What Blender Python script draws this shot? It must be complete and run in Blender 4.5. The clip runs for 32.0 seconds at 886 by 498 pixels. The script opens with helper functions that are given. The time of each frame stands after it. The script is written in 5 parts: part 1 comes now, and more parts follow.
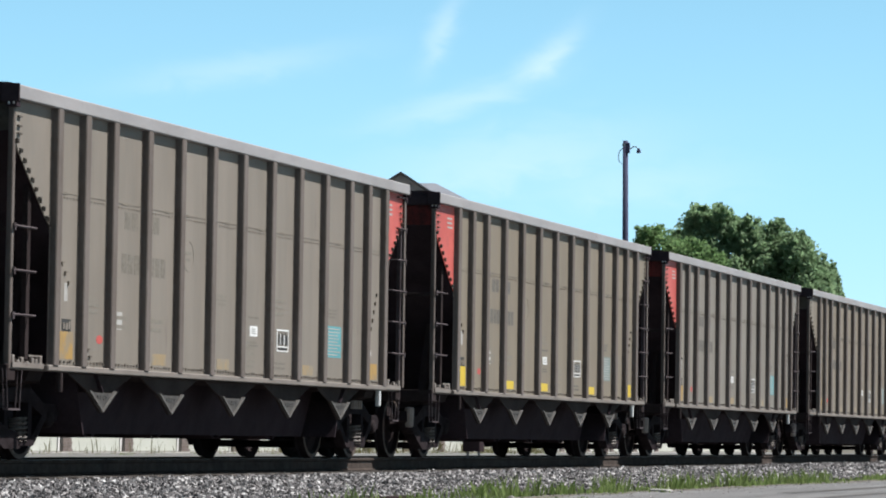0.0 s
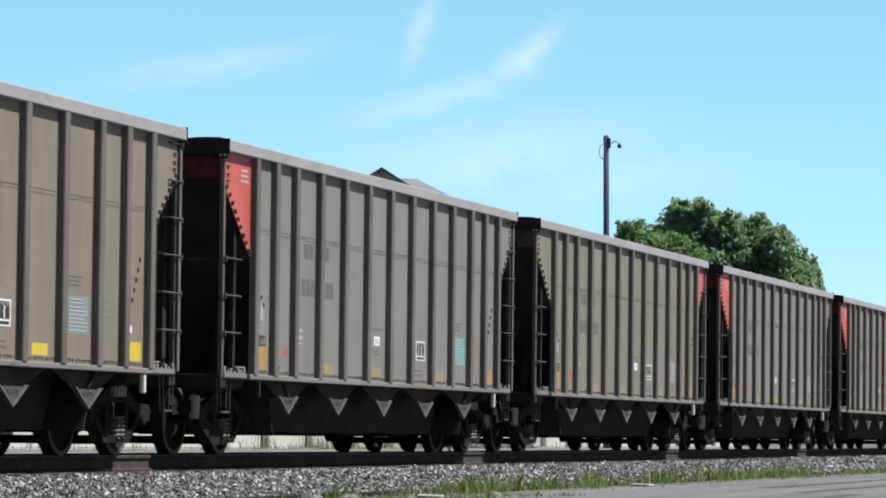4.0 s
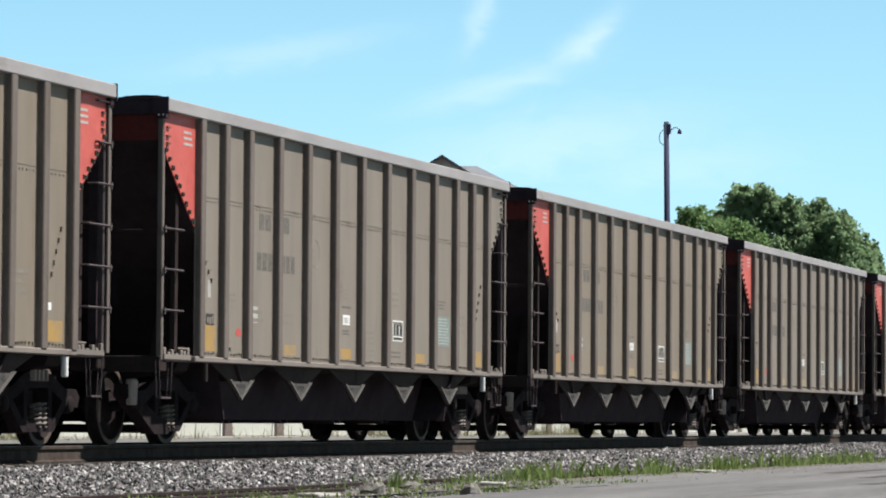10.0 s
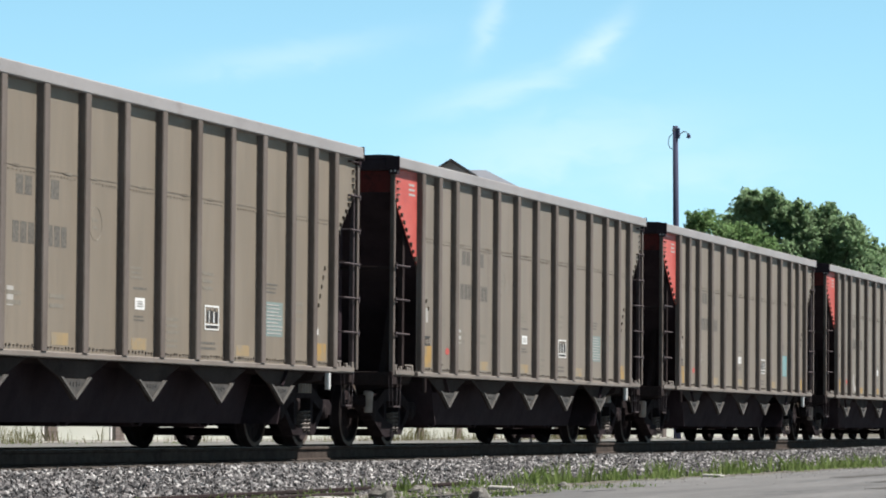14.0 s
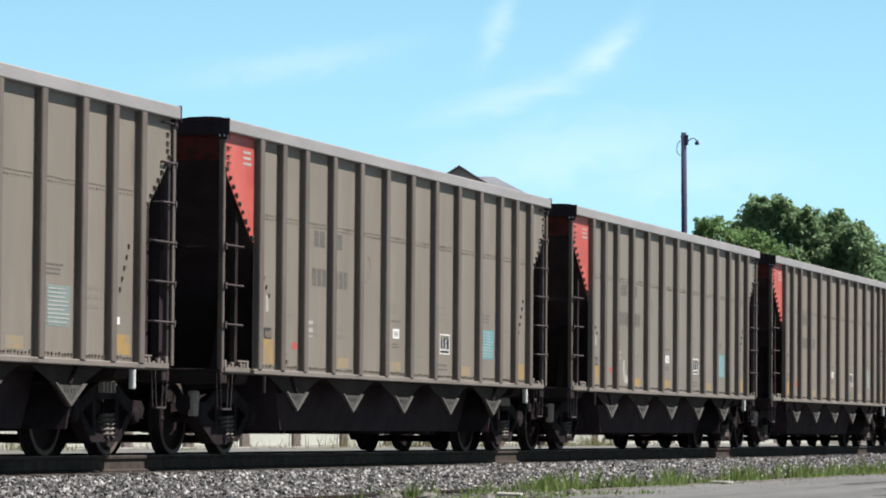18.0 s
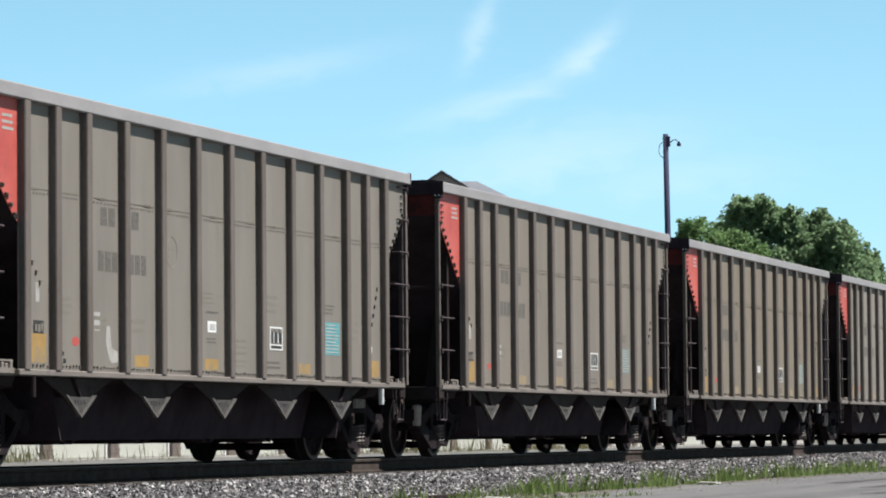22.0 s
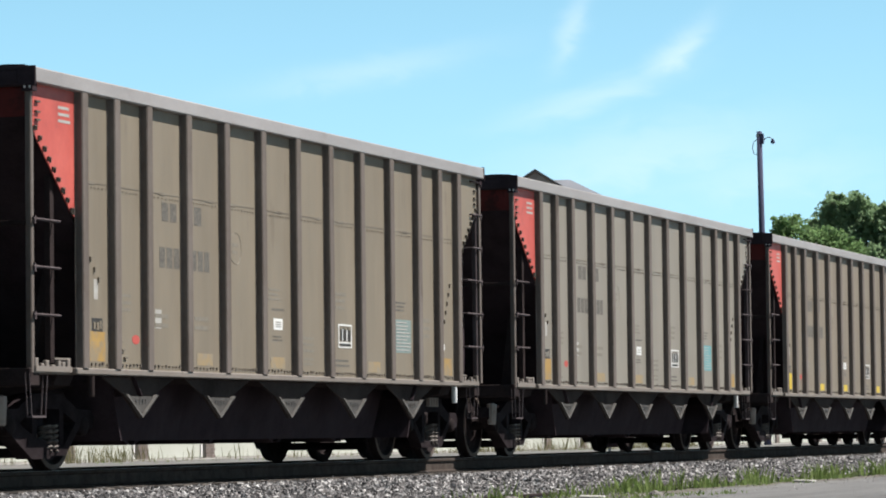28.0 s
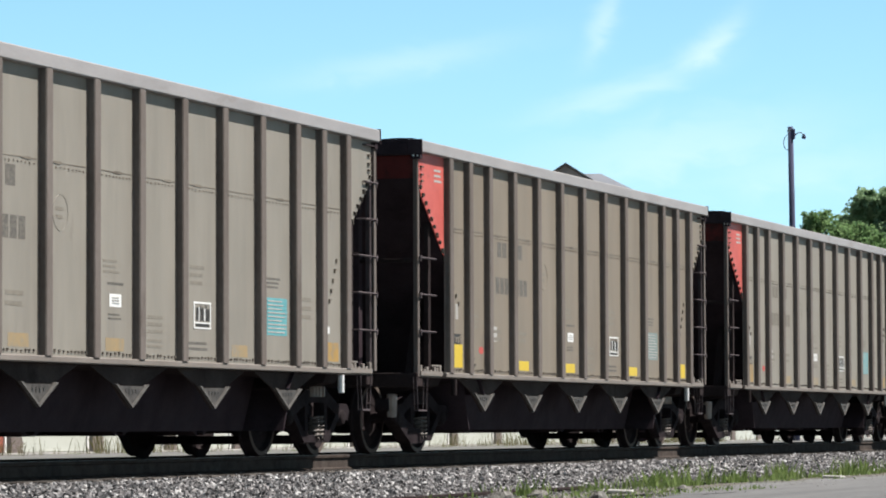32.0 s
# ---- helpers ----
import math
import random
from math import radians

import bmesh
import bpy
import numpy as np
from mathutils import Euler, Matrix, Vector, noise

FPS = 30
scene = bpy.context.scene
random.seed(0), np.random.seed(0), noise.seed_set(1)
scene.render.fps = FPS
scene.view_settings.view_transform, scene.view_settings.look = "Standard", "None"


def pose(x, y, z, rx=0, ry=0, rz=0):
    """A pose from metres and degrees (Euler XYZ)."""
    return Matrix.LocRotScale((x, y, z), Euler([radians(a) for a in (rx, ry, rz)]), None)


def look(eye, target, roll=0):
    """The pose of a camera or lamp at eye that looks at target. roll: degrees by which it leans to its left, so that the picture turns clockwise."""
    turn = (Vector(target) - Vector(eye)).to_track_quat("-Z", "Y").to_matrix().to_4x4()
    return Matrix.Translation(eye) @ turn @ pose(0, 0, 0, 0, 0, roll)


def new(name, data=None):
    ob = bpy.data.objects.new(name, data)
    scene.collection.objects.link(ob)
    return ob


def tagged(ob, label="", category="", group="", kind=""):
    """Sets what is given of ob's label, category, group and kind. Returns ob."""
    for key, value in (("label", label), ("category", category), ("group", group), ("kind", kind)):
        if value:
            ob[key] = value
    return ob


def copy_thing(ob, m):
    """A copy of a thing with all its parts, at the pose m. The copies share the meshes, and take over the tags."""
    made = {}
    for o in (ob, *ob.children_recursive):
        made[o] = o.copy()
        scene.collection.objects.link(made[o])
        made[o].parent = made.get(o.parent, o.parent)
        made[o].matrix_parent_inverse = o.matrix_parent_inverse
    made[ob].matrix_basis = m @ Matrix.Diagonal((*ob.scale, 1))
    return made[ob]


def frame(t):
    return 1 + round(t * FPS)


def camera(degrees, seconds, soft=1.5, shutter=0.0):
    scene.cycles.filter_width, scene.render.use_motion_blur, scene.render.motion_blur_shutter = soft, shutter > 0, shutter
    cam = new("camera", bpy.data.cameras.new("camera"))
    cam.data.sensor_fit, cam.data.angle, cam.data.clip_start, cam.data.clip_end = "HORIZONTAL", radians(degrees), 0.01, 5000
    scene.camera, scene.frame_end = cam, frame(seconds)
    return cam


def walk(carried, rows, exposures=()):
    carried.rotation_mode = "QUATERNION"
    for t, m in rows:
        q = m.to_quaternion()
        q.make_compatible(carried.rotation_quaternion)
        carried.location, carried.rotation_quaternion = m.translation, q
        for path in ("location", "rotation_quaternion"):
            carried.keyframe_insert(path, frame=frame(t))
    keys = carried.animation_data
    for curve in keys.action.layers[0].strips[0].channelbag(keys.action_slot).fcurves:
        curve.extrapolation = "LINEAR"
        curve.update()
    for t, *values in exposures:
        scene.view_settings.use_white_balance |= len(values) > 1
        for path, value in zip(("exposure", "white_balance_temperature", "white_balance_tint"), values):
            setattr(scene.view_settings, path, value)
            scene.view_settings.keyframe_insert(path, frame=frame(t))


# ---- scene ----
cam = camera(14.166, 32.0, soft=1.9, shutter=0.1)
EYE = (15.944, 0.0, 0.318)


def aim(turn, tilt, lean):
    """The pose of the camera on its stand: degrees to the left of the track's direction, up, and of lean."""
    return pose(*EYE, 90 + tilt, 0, turn) @ pose(0, 0, 0, 0, 0, lean)


# the clip's camera starts cooler and a little darker
EXPOSURES = [(0.0, 0.78, 6250, 10), (3.0, 0.73, 6180, 10), (6.0, 0.74, 6100, 10), (7.0, 0.63, 5950, 10), (9.0, 0.8, 6520, 10), (12.0, 0.82, 6480, 10), (20.4, 0.82, 6480, 10), (21.6, 0.75, 6380, 10), (22.4, 0.75, 6380, 10), (23.5, 0.82, 6480, 10), (29.5, 0.82, 6480, 10), (30.8, 0.88, 6450, 10), (32.0, 0.88, 6450, 10)]
walk(cam, [
    (0.0, aim(15.713, 3.024, 0.836)),
    (0.5, aim(15.555, 3.000, 0.653)),
    (1.0, aim(15.483, 3.020, 0.672)),
    (1.5, aim(15.534, 2.990, 0.844)),
    (2.0, aim(15.547, 2.980, 0.868)),
    (2.5, aim(15.551, 2.916, 0.843)),
    (3.0, aim(15.451, 2.959, 0.818)),
    (3.5, aim(15.384, 2.949, 0.686)),
    (5.5, aim(15.460, 3.091, 0.646)),
    (6.0, aim(15.476, 3.230, 0.478)),
    (6.5, aim(15.262, 3.304, 0.138)),
    (7.0, aim(15.169, 3.211, 0.429)),
    (7.5, aim(15.514, 2.892, 0.328)),
    (8.0, aim(15.874, 2.736, 0.404)),
    (8.5, aim(16.009, 2.726, 0.510)),
    (9.0, aim(16.141, 2.928, 0.329)),
    (9.5, aim(16.275, 2.907, 0.287)),
    (10.0, aim(16.382, 2.741, 0.380)),
    (10.5, aim(16.339, 2.613, 0.049)),
    (11.0, aim(16.200, 2.696, 0.033)),
    (11.5, aim(16.168, 2.734, 0.176)),
    (12.0, aim(16.185, 2.798, 0.297)),
    (12.5, aim(16.326, 2.767, 0.286)),
    (13.0, aim(16.408, 2.776, 0.663)),
    (13.5, aim(16.502, 2.786, 0.403)),
    (15.5, aim(16.646, 2.904, 0.675)),
    (16.0, aim(16.461, 2.871, 0.482)),
    (16.5, aim(16.473, 2.797, 0.373)),
    (17.0, aim(16.548, 2.900, 0.393)),
    (17.5, aim(16.571, 2.878, 0.463)),
    (18.0, aim(16.660, 2.910, 0.453)),
    (18.5, aim(16.572, 2.872, 0.207)),
    (19.0, aim(16.495, 2.842, 0.306)),
    (19.5, aim(16.436, 2.858, 0.200)),
    (20.0, aim(16.333, 2.790, 0.042)),
    (20.5, aim(16.231, 2.725, -0.422)),
    (21.0, aim(16.264, 2.889, -0.356)),
    (21.5, aim(16.401, 2.992, -0.441)),
    (22.0, aim(16.398, 2.995, -0.488)),
    (22.5, aim(16.481, 2.878, -0.356)),
    (23.0, aim(16.798, 2.953, -0.239)),
    (23.5, aim(16.964, 2.953, -0.592)),
    (24.0, aim(17.108, 2.923, -0.343)),
    (24.5, aim(17.261, 2.980, -0.378)),
    (25.0, aim(17.492, 3.092, -0.476)),
    (25.5, aim(17.599, 3.171, -0.695)),
    (27.5, aim(17.811, 3.014, -0.696)),
    (28.0, aim(17.906, 2.992, -0.680)),
    (28.5, aim(17.988, 2.981, -0.717)),
    (29.0, aim(18.035, 2.903, -0.804)),
    (29.5, aim(18.060, 2.898, -0.807)),
    (30.0, aim(18.089, 2.890, -0.593)),
    (30.5, aim(18.093, 2.850, -0.359)),
    (31.0, aim(18.213, 2.806, -0.365)),
    (31.5, aim(18.339, 2.846, -0.378)),
    (32.0, aim(18.390, 2.882, -0.239)),
], EXPOSURES)

# ---- light ----
SUN_HEIGHT, SUN_SIDE = 55.0, 27.0
sun_way = Vector((math.cos(radians(SUN_HEIGHT)) * math.cos(radians(SUN_SIDE)),
                  math.cos(radians(SUN_HEIGHT)) * math.sin(radians(SUN_SIDE)), math.sin(radians(SUN_HEIGHT))))
sun = new("sun", bpy.data.lights.new("sun", "SUN"))
sun.data.energy, sun.data.angle, sun.data.color = 5.0, radians(0.53), (1.0, 0.955, 0.9)
sun.matrix_world = look(sun_way * 200, (0, 0, 0))
scene.view_settings.exposure = 0.83

world = bpy.data.worlds.new("sky")
scene.world = world
world.use_nodes = True
wn, wl = world.node_tree.nodes, world.node_tree.links
wn.clear()


def math_node(nodes, links, kind, a, b=None, c=None, clamp=False):
    n = nodes.new("ShaderNodeMath")
    n.operation, n.use_clamp = kind, clamp
    for k, v in enumerate((a, b, c)):
        if v is None:
            continue
        if isinstance(v, (int, float)):
            n.inputs[k].default_value = v
        else:
            links.new(v, n.inputs[k])
    return n.outputs[0]


def make_sky():
    sky = wn.new("ShaderNodeTexSky")
    sky.sky_type, sky.sun_disc = "NISHITA", False
    sky.sun_elevation, sky.sun_rotation = radians(SUN_HEIGHT), radians(90 - SUN_SIDE)
    sky.air_density, sky.dust_density, sky.ozone_density = 1.0, 0.6, 2.0
    coord = wn.new("ShaderNodeTexCoord")
    split = wn.new("ShaderNodeSeparateXYZ")
    wl.new(coord.outputs["Generated"], split.inputs[0])

    def m(kind, a, b=None, c=None, clamp=False):
        return math_node(wn, wl, kind, a, b, c, clamp)

    # degrees to the left of the track, and above the horizon
    az = m("MULTIPLY", m("ARCTAN2", m("MULTIPLY", split.outputs[0], -1.0), split.outputs[1]), 57.2958)
    el = m("MULTIPLY", m("ARCSINE", split.outputs[2]), 57.2958)
    noise_at = wn.new("ShaderNodeCombineXYZ")
    wl.new(m("MULTIPLY", az, 0.9), noise_at.inputs[0])
    wl.new(m("MULTIPLY", el, 2.2), noise_at.inputs[1])
    wisp = wn.new("ShaderNodeTexNoise")
    wisp.inputs["Scale"].default_value, wisp.inputs["Detail"].default_value = 1.3, 5.0
    wisp.inputs["Distortion"].default_value = 0.6
    wl.new(noise_at.outputs[0], wisp.inputs["Vector"])
    total = None
    # cirrus streaks: where, which way, half length, half width, bend, how dense
    for a0, e0, turn, long, wide, bend, dense in CIRRUS:
        da, de = m("SUBTRACT", a0, az), m("SUBTRACT", el, e0)
        c, s = math.cos(radians(turn)), math.sin(radians(turn))
        along = m("ADD", m("MULTIPLY", da, c), m("MULTIPLY", de, s))
        across = m("SUBTRACT", m("MULTIPLY", de, c), m("MULTIPLY", da, s))
        across = m("SUBTRACT", across, m("MULTIPLY", m("MULTIPLY", along, along), bend))
        across = m("ADD", across, m("MULTIPLY", m("SUBTRACT", wisp.outputs["Fac"], 0.5), wide * 1.6))
        far = m("ADD", m("POWER", m("ABSOLUTE", m("DIVIDE", along, long)), 2.0), m("POWER", m("ABSOLUTE", m("DIVIDE", across, wide)), 2.0))
        mask = m("MULTIPLY", m("POWER", 2.718, m("MULTIPLY", far, -1.6)), dense)
        total = mask if total is None else m("MAXIMUM", total, mask)
    total = m("MULTIPLY", total, m("ADD", m("MULTIPLY", wisp.outputs["Fac"], 0.9), 0.55), clamp=True)
    thin = wn.new("ShaderNodeMix")
    thin.data_type, thin.blend_type = "RGBA", "MULTIPLY"
    thin.inputs[0].default_value = 1.0
    wl.new(sky.outputs[0], thin.inputs[6])
    thin.inputs[7].default_value = (0.5, 0.38, 0.31, 1.0)
    colour = thin.outputs[2]
    up = m("MAXIMUM", el, 0.0)
    # blue haze low over the land, whiter at the horizon, and the cirrus before it
    for share, tone in ((m("MULTIPLY", m("POWER", 2.718, m("MULTIPLY", m("MULTIPLY", up, up), -0.006)), 0.98), SKY_BLUE),
                        (m("MULTIPLY", m("POWER", 2.718, m("MULTIPLY", up, -0.24)), 0.8), SKY_PALE), (total, SKY_WHITE)):
        mix = wn.new("ShaderNodeMix")
        mix.data_type = "RGBA"
        wl.new(share, mix.inputs[0])
        wl.new(colour, mix.inputs[6])
        mix.inputs[7].default_value = tone
        colour = mix.outputs[2]
    back = wn.new("ShaderNodeBackground")
    back.inputs["Strength"].default_value = SKY_STRENGTH
    wl.new(colour, back.inputs["Color"])
    out = wn.new("ShaderNodeOutputWorld")
    wl.new(back.outputs[0], out.inputs["Surface"])


SKY_STRENGTH = 0.0345
SKY_BLUE, SKY_PALE, SKY_WHITE = (5.5, 13.6, 19.6, 1.0), (14.6, 19.6, 20.4, 1.0), (15.5, 18.2, 19.0, 1.0)
CIRRUS = ((15.8, 6.5, 66, 0.75, 0.24, 0.0, 0.33), (14.1, 6.05, 38, 0.85, 0.24, 0.12, 0.46), (15.5, 5.35, 17, 1.7, 0.25, 0.03, 0.32),
          (19.1, 5.88, 10, 2.2, 0.26, 0.0, 0.22), (14.6, 4.45, 8, 2.8, 0.6, 0.0, 0.3), (12.6, 4.1, 4, 2.2, 0.5, 0.0, 0.22))
make_sky()


# ---- materials ----
def surface(name, dark, light, scale=4.0, rough=0.7, bump=0.2, metal=0.0, stretch=(1, 1, 1), fine=40.0, spots=None, bump_scale=60.0, spot_scale=3.0, spot_at=0.6, gloss=0.5):
    """A weathered surface: two tones mixed at two scales, fine relief, and stains of a third colour."""
    mat = bpy.data.materials.new(name)
    mat.use_nodes = True
    n, l = mat.node_tree.nodes, mat.node_tree.links
    shader = n["Principled BSDF"]
    coord, info = n.new("ShaderNodeTexCoord"), n.new("ShaderNodeObjectInfo")
    shift = n.new("ShaderNodeVectorMath")
    shift.operation = "MULTIPLY_ADD"
    mul = math_node(n, l, "MULTIPLY", info.outputs["Random"], 37.0)
    l.new(coord.outputs["Object"], shift.inputs[0])
    shift.inputs[1].default_value = stretch
    l.new(mul, shift.inputs[2])

    def tex(s, detail=4.0, r=0.6):
        t = n.new("ShaderNodeTexNoise")
        t.inputs["Scale"].default_value, t.inputs["Detail"].default_value, t.inputs["Roughness"].default_value = s, detail, r
        l.new(shift.outputs[0], t.inputs["Vector"])
        return t.outputs["Fac"]

    big, small = tex(scale), tex(fine, 3.0)
    both = math_node(n, l, "MULTIPLY_ADD", big, 0.65, math_node(n, l, "MULTIPLY", small, 0.35))
    ramp = n.new("ShaderNodeMapRange")
    ramp.inputs[1].default_value, ramp.inputs[2].default_value = 0.34, 0.66
    l.new(both, ramp.inputs[0])
    mix = n.new("ShaderNodeMix")
    mix.data_type = "RGBA"
    l.new(ramp.outputs[0], mix.inputs[0])
    mix.inputs[6].default_value, mix.inputs[7].default_value = (*dark, 1), (*light, 1)
    colour = mix.outputs[2]
    if spots:
        stain = n.new("ShaderNodeMapRange")
        stain.inputs[1].default_value, stain.inputs[2].default_value = spot_at, spot_at + 0.12
        l.new(tex(spot_scale, 6.0, 0.7), stain.inputs[0])
        over = n.new("ShaderNodeMix")
        over.data_type = "RGBA"
        l.new(math_node(n, l, "MULTIPLY", stain.outputs[0], 0.75), over.inputs[0])
        l.new(colour, over.inputs[6])
        over.inputs[7].default_value = (*spots, 1)
        colour = over.outputs[2]
    l.new(colour, shader.inputs["Base Color"])
    shader.inputs["Metallic"].default_value = metal
    shader.inputs["Specular IOR Level"].default_value = gloss
    l.new(math_node(n, l, "MULTIPLY_ADD", small, 0.25, rough - 0.12, clamp=True), shader.inputs["Roughness"])
    if bump:
        b = n.new("ShaderNodeBump")
        b.inputs["Strength"].default_value, b.inputs["Distance"].default_value = bump, 0.02
        l.new(tex(bump_scale, 5.0), b.inputs["Height"])
        l.new(b.outputs[0], shader.inputs["Normal"])
    return mat


M = {}
M["sheet"] = surface("weathered_tan_paint", (0.152, 0.131, 0.107), (0.200, 0.173, 0.144), 1.3, 0.62, 0.05, stretch=(1, 1.6, 0.3), fine=9, spots=(0.101, 0.079, 0.062), spot_scale=2.2, spot_at=0.62)
M["sheet_ochre"] = surface("weathered_ochre_paint", (0.149, 0.123, 0.090), (0.195, 0.164, 0.122), 1.3, 0.62, 0.05, stretch=(1, 1.6, 0.3), fine=9, spots=(0.103, 0.078, 0.054), spot_scale=2.2, spot_at=0.62)
M["sheet_brown"] = surface("weathered_brownish_paint", (0.150, 0.124, 0.094), (0.197, 0.165, 0.128), 1.3, 0.62, 0.05, stretch=(1, 1.6, 0.3), fine=9, spots=(0.103, 0.079, 0.060), spot_scale=2.2, spot_at=0.62)
M["sheet_grey"] = surface("weathered_grey_paint", (0.176, 0.160, 0.135), (0.226, 0.207, 0.176), 1.3, 0.62, 0.05, stretch=(1, 1.6, 0.3), fine=9, spots=(0.127, 0.104, 0.079), spot_scale=2.2, spot_at=0.63)
M["sheet_dim"] = surface("weathered_dim_grey_paint", (0.151, 0.135, 0.115), (0.194, 0.175, 0.150), 1.3, 0.62, 0.05, stretch=(1, 1.6, 0.3), fine=9, spots=(0.127, 0.104, 0.079), spot_scale=2.2, spot_at=0.63)
M["post"] = surface("dusty_post_paint", (0.098, 0.080, 0.070), (0.159, 0.138, 0.126), 2.0, 0.68, 0.06, stretch=(1, 1, 0.3), gloss=0.12, spots=(0.058, 0.043, 0.035), spot_scale=1.3, spot_at=0.62)
M["chord"] = surface("bare_aluminium", (0.225, 0.213, 0.212), (0.304, 0.289, 0.290), 2.0, 0.55, 0.05, stretch=(1, 0.4, 1), spots=(0.203, 0.180, 0.172), spot_scale=3)
M["sill"] = surface("dusty_sill", (0.127, 0.107, 0.093), (0.189, 0.164, 0.144), 2.0, 0.7, 0.08, stretch=(1, 0.5, 1), spots=(0.065, 0.048, 0.040))
M["red"] = surface("faded_red_paint", (0.355, 0.052, 0.042), (0.500, 0.105, 0.082), 1.8, 0.55, 0.05, fine=20, spots=(0.270, 0.062, 0.052), spot_at=0.58)
# end panels: red and tan darkened, the shade on the car ends put into colour
M["shaded_end_red"] = surface("shaded_red_paint", (0.086, 0.015, 0.013), (0.132, 0.023, 0.020), 1.6, 0.7, 0.05, fine=20, spots=(0.033, 0.013, 0.012), spot_at=0.5, gloss=0.2)
M["shaded_end_tan"] = surface("shaded_tan_paint", (0.053, 0.045, 0.036), (0.086, 0.074, 0.059), 1.6, 0.7, 0.05, fine=20, spots=(0.020, 0.017, 0.015), spot_at=0.5, gloss=0.2)
M["black"] = surface("near_black_steel", (0.028, 0.020, 0.024), (0.048, 0.036, 0.041), 3.0, 0.8, 0.15, gloss=0.03)
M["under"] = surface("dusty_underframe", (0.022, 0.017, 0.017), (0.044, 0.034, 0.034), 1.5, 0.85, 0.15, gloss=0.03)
M["dusty_slope"] = surface("dusty_hopper_slope", (0.030, 0.024, 0.023), (0.072, 0.058, 0.054), 1.1, 0.85, 0.15, gloss=0.03, spots=(0.024, 0.019, 0.018), spot_scale=1.6, spot_at=0.55)
M["gusset"] = surface("mottled_gusset", (0.027, 0.024, 0.022), (0.071, 0.064, 0.058), 11.0, 0.75, 0.1, spots=(0.017, 0.014, 0.013), spot_scale=8, spot_at=0.5)
M["gusset_rim"] = surface("worn_gusset_edge", (0.054, 0.048, 0.044), (0.107, 0.099, 0.092), 9.0, 0.75, 0.1)
M["wheel"] = surface("wheel_steel", (0.014, 0.011, 0.011), (0.030, 0.023, 0.024), 5.0, 0.75, 0.1, gloss=0.04)
M["tread"] = surface("worn_bright_steel", (0.17, 0.155, 0.15), (0.27, 0.25, 0.245), 5.0, 0.5, 0.05, metal=1.0)
M["truck"] = surface("rusty_cast_steel", (0.011, 0.008, 0.009), (0.033, 0.026, 0.028), 4.0, 0.85, 0.25, gloss=0.04, spots=(0.052, 0.043, 0.042), spot_scale=4.0, spot_at=0.66)
M["rail"] = surface("rusty_rail", (0.038, 0.030, 0.027), (0.080, 0.066, 0.058), 6.0, 0.85, 0.2, gloss=0.02)
M["coal"] = surface("coal", (0.008, 0.008, 0.009), (0.03, 0.03, 0.032), 14.0, 0.5, 0.6)
M["white"] = surface("white_decal", (0.612, 0.612, 0.595), (0.722, 0.722, 0.714), 5.0, 0.5, 0.0)
M["faint_white"] = surface("dirty_white_decal", (0.277, 0.264, 0.244), (0.396, 0.383, 0.363), 7.0, 0.6, 0.0)
M["ghost_ink"] = surface("faded_stencil", (0.138, 0.122, 0.099), (0.195, 0.175, 0.143), 14.0, 0.65, 0.0)
M["frame"] = surface("dark_weathered_steel", (0.047, 0.036, 0.038), (0.102, 0.085, 0.090), 4.0, 0.75, 0.08, stretch=(1, 1, 0.3), gloss=0.1)
# worn casting, its tone raised to stand in for sunlight on block and ribs
M["sun_pale_block"] = surface("sun_pale_worn_casting", (0.231, 0.193, 0.170), (0.378, 0.322, 0.281), 6.0, 0.7, 0.15, spots=(0.084, 0.064, 0.055), spot_scale=6, spot_at=0.58)
M["ink"] = surface("black_stencil", (0.013, 0.013, 0.013), (0.040, 0.036, 0.033), 8.0, 0.6, 0.0)
M["faint_ink"] = surface("worn_stencil", (0.085, 0.074, 0.060), (0.190, 0.168, 0.136), 26.0, 0.65, 0.0, fine=60)
M["yellow"] = surface("dirty_yellow_reflector", (0.264, 0.165, 0.053), (0.356, 0.218, 0.059), 6.0, 0.6, 0.0, spots=(0.198, 0.168, 0.125), spot_scale=4, spot_at=0.48)
M["worn_yellow"] = surface("worn_yellow_reflector", (0.236, 0.180, 0.106), (0.290, 0.205, 0.098), 6.0, 0.6, 0.0, spots=(0.205, 0.182, 0.148), spot_scale=4, spot_at=0.46)
M["bright_yellow"] = surface("yellow_reflector", (0.475, 0.330, 0.020), (0.561, 0.409, 0.033), 6.0, 0.5, 0.05, spots=(0.264, 0.211, 0.132), spot_scale=5, spot_at=0.62)
M["teal"] = surface("teal_stencil", (0.066, 0.238, 0.264), (0.112, 0.317, 0.343), 6.0, 0.6, 0.0, spots=(0.185, 0.218, 0.198), spot_scale=6, spot_at=0.62)
M["faint_teal"] = surface("worn_teal_stencil", (0.152, 0.191, 0.178), (0.178, 0.238, 0.231), 6.0, 0.6, 0.0)
M["signal_red"] = surface("red_dot", (0.363, 0.053, 0.046), (0.429, 0.079, 0.066), 6.0, 0.6, 0.0)
# track bed kept dark: shade in the gaps of the ballast, painted in
M["stone"] = surface("shaded_gap_stone", (0.034, 0.032, 0.034), (0.078, 0.076, 0.078), 9.0, 0.85, 0.3, fine=60, spots=(0.146, 0.132, 0.129), spot_scale=1.2)
M["earth"] = surface("dry_earth_and_gravel", (0.073, 0.066, 0.051), (0.132, 0.122, 0.098), 0.6, 0.95, 0.6, fine=9, bump_scale=12, spots=(0.059, 0.079, 0.029), spot_scale=0.25, spot_at=0.55)
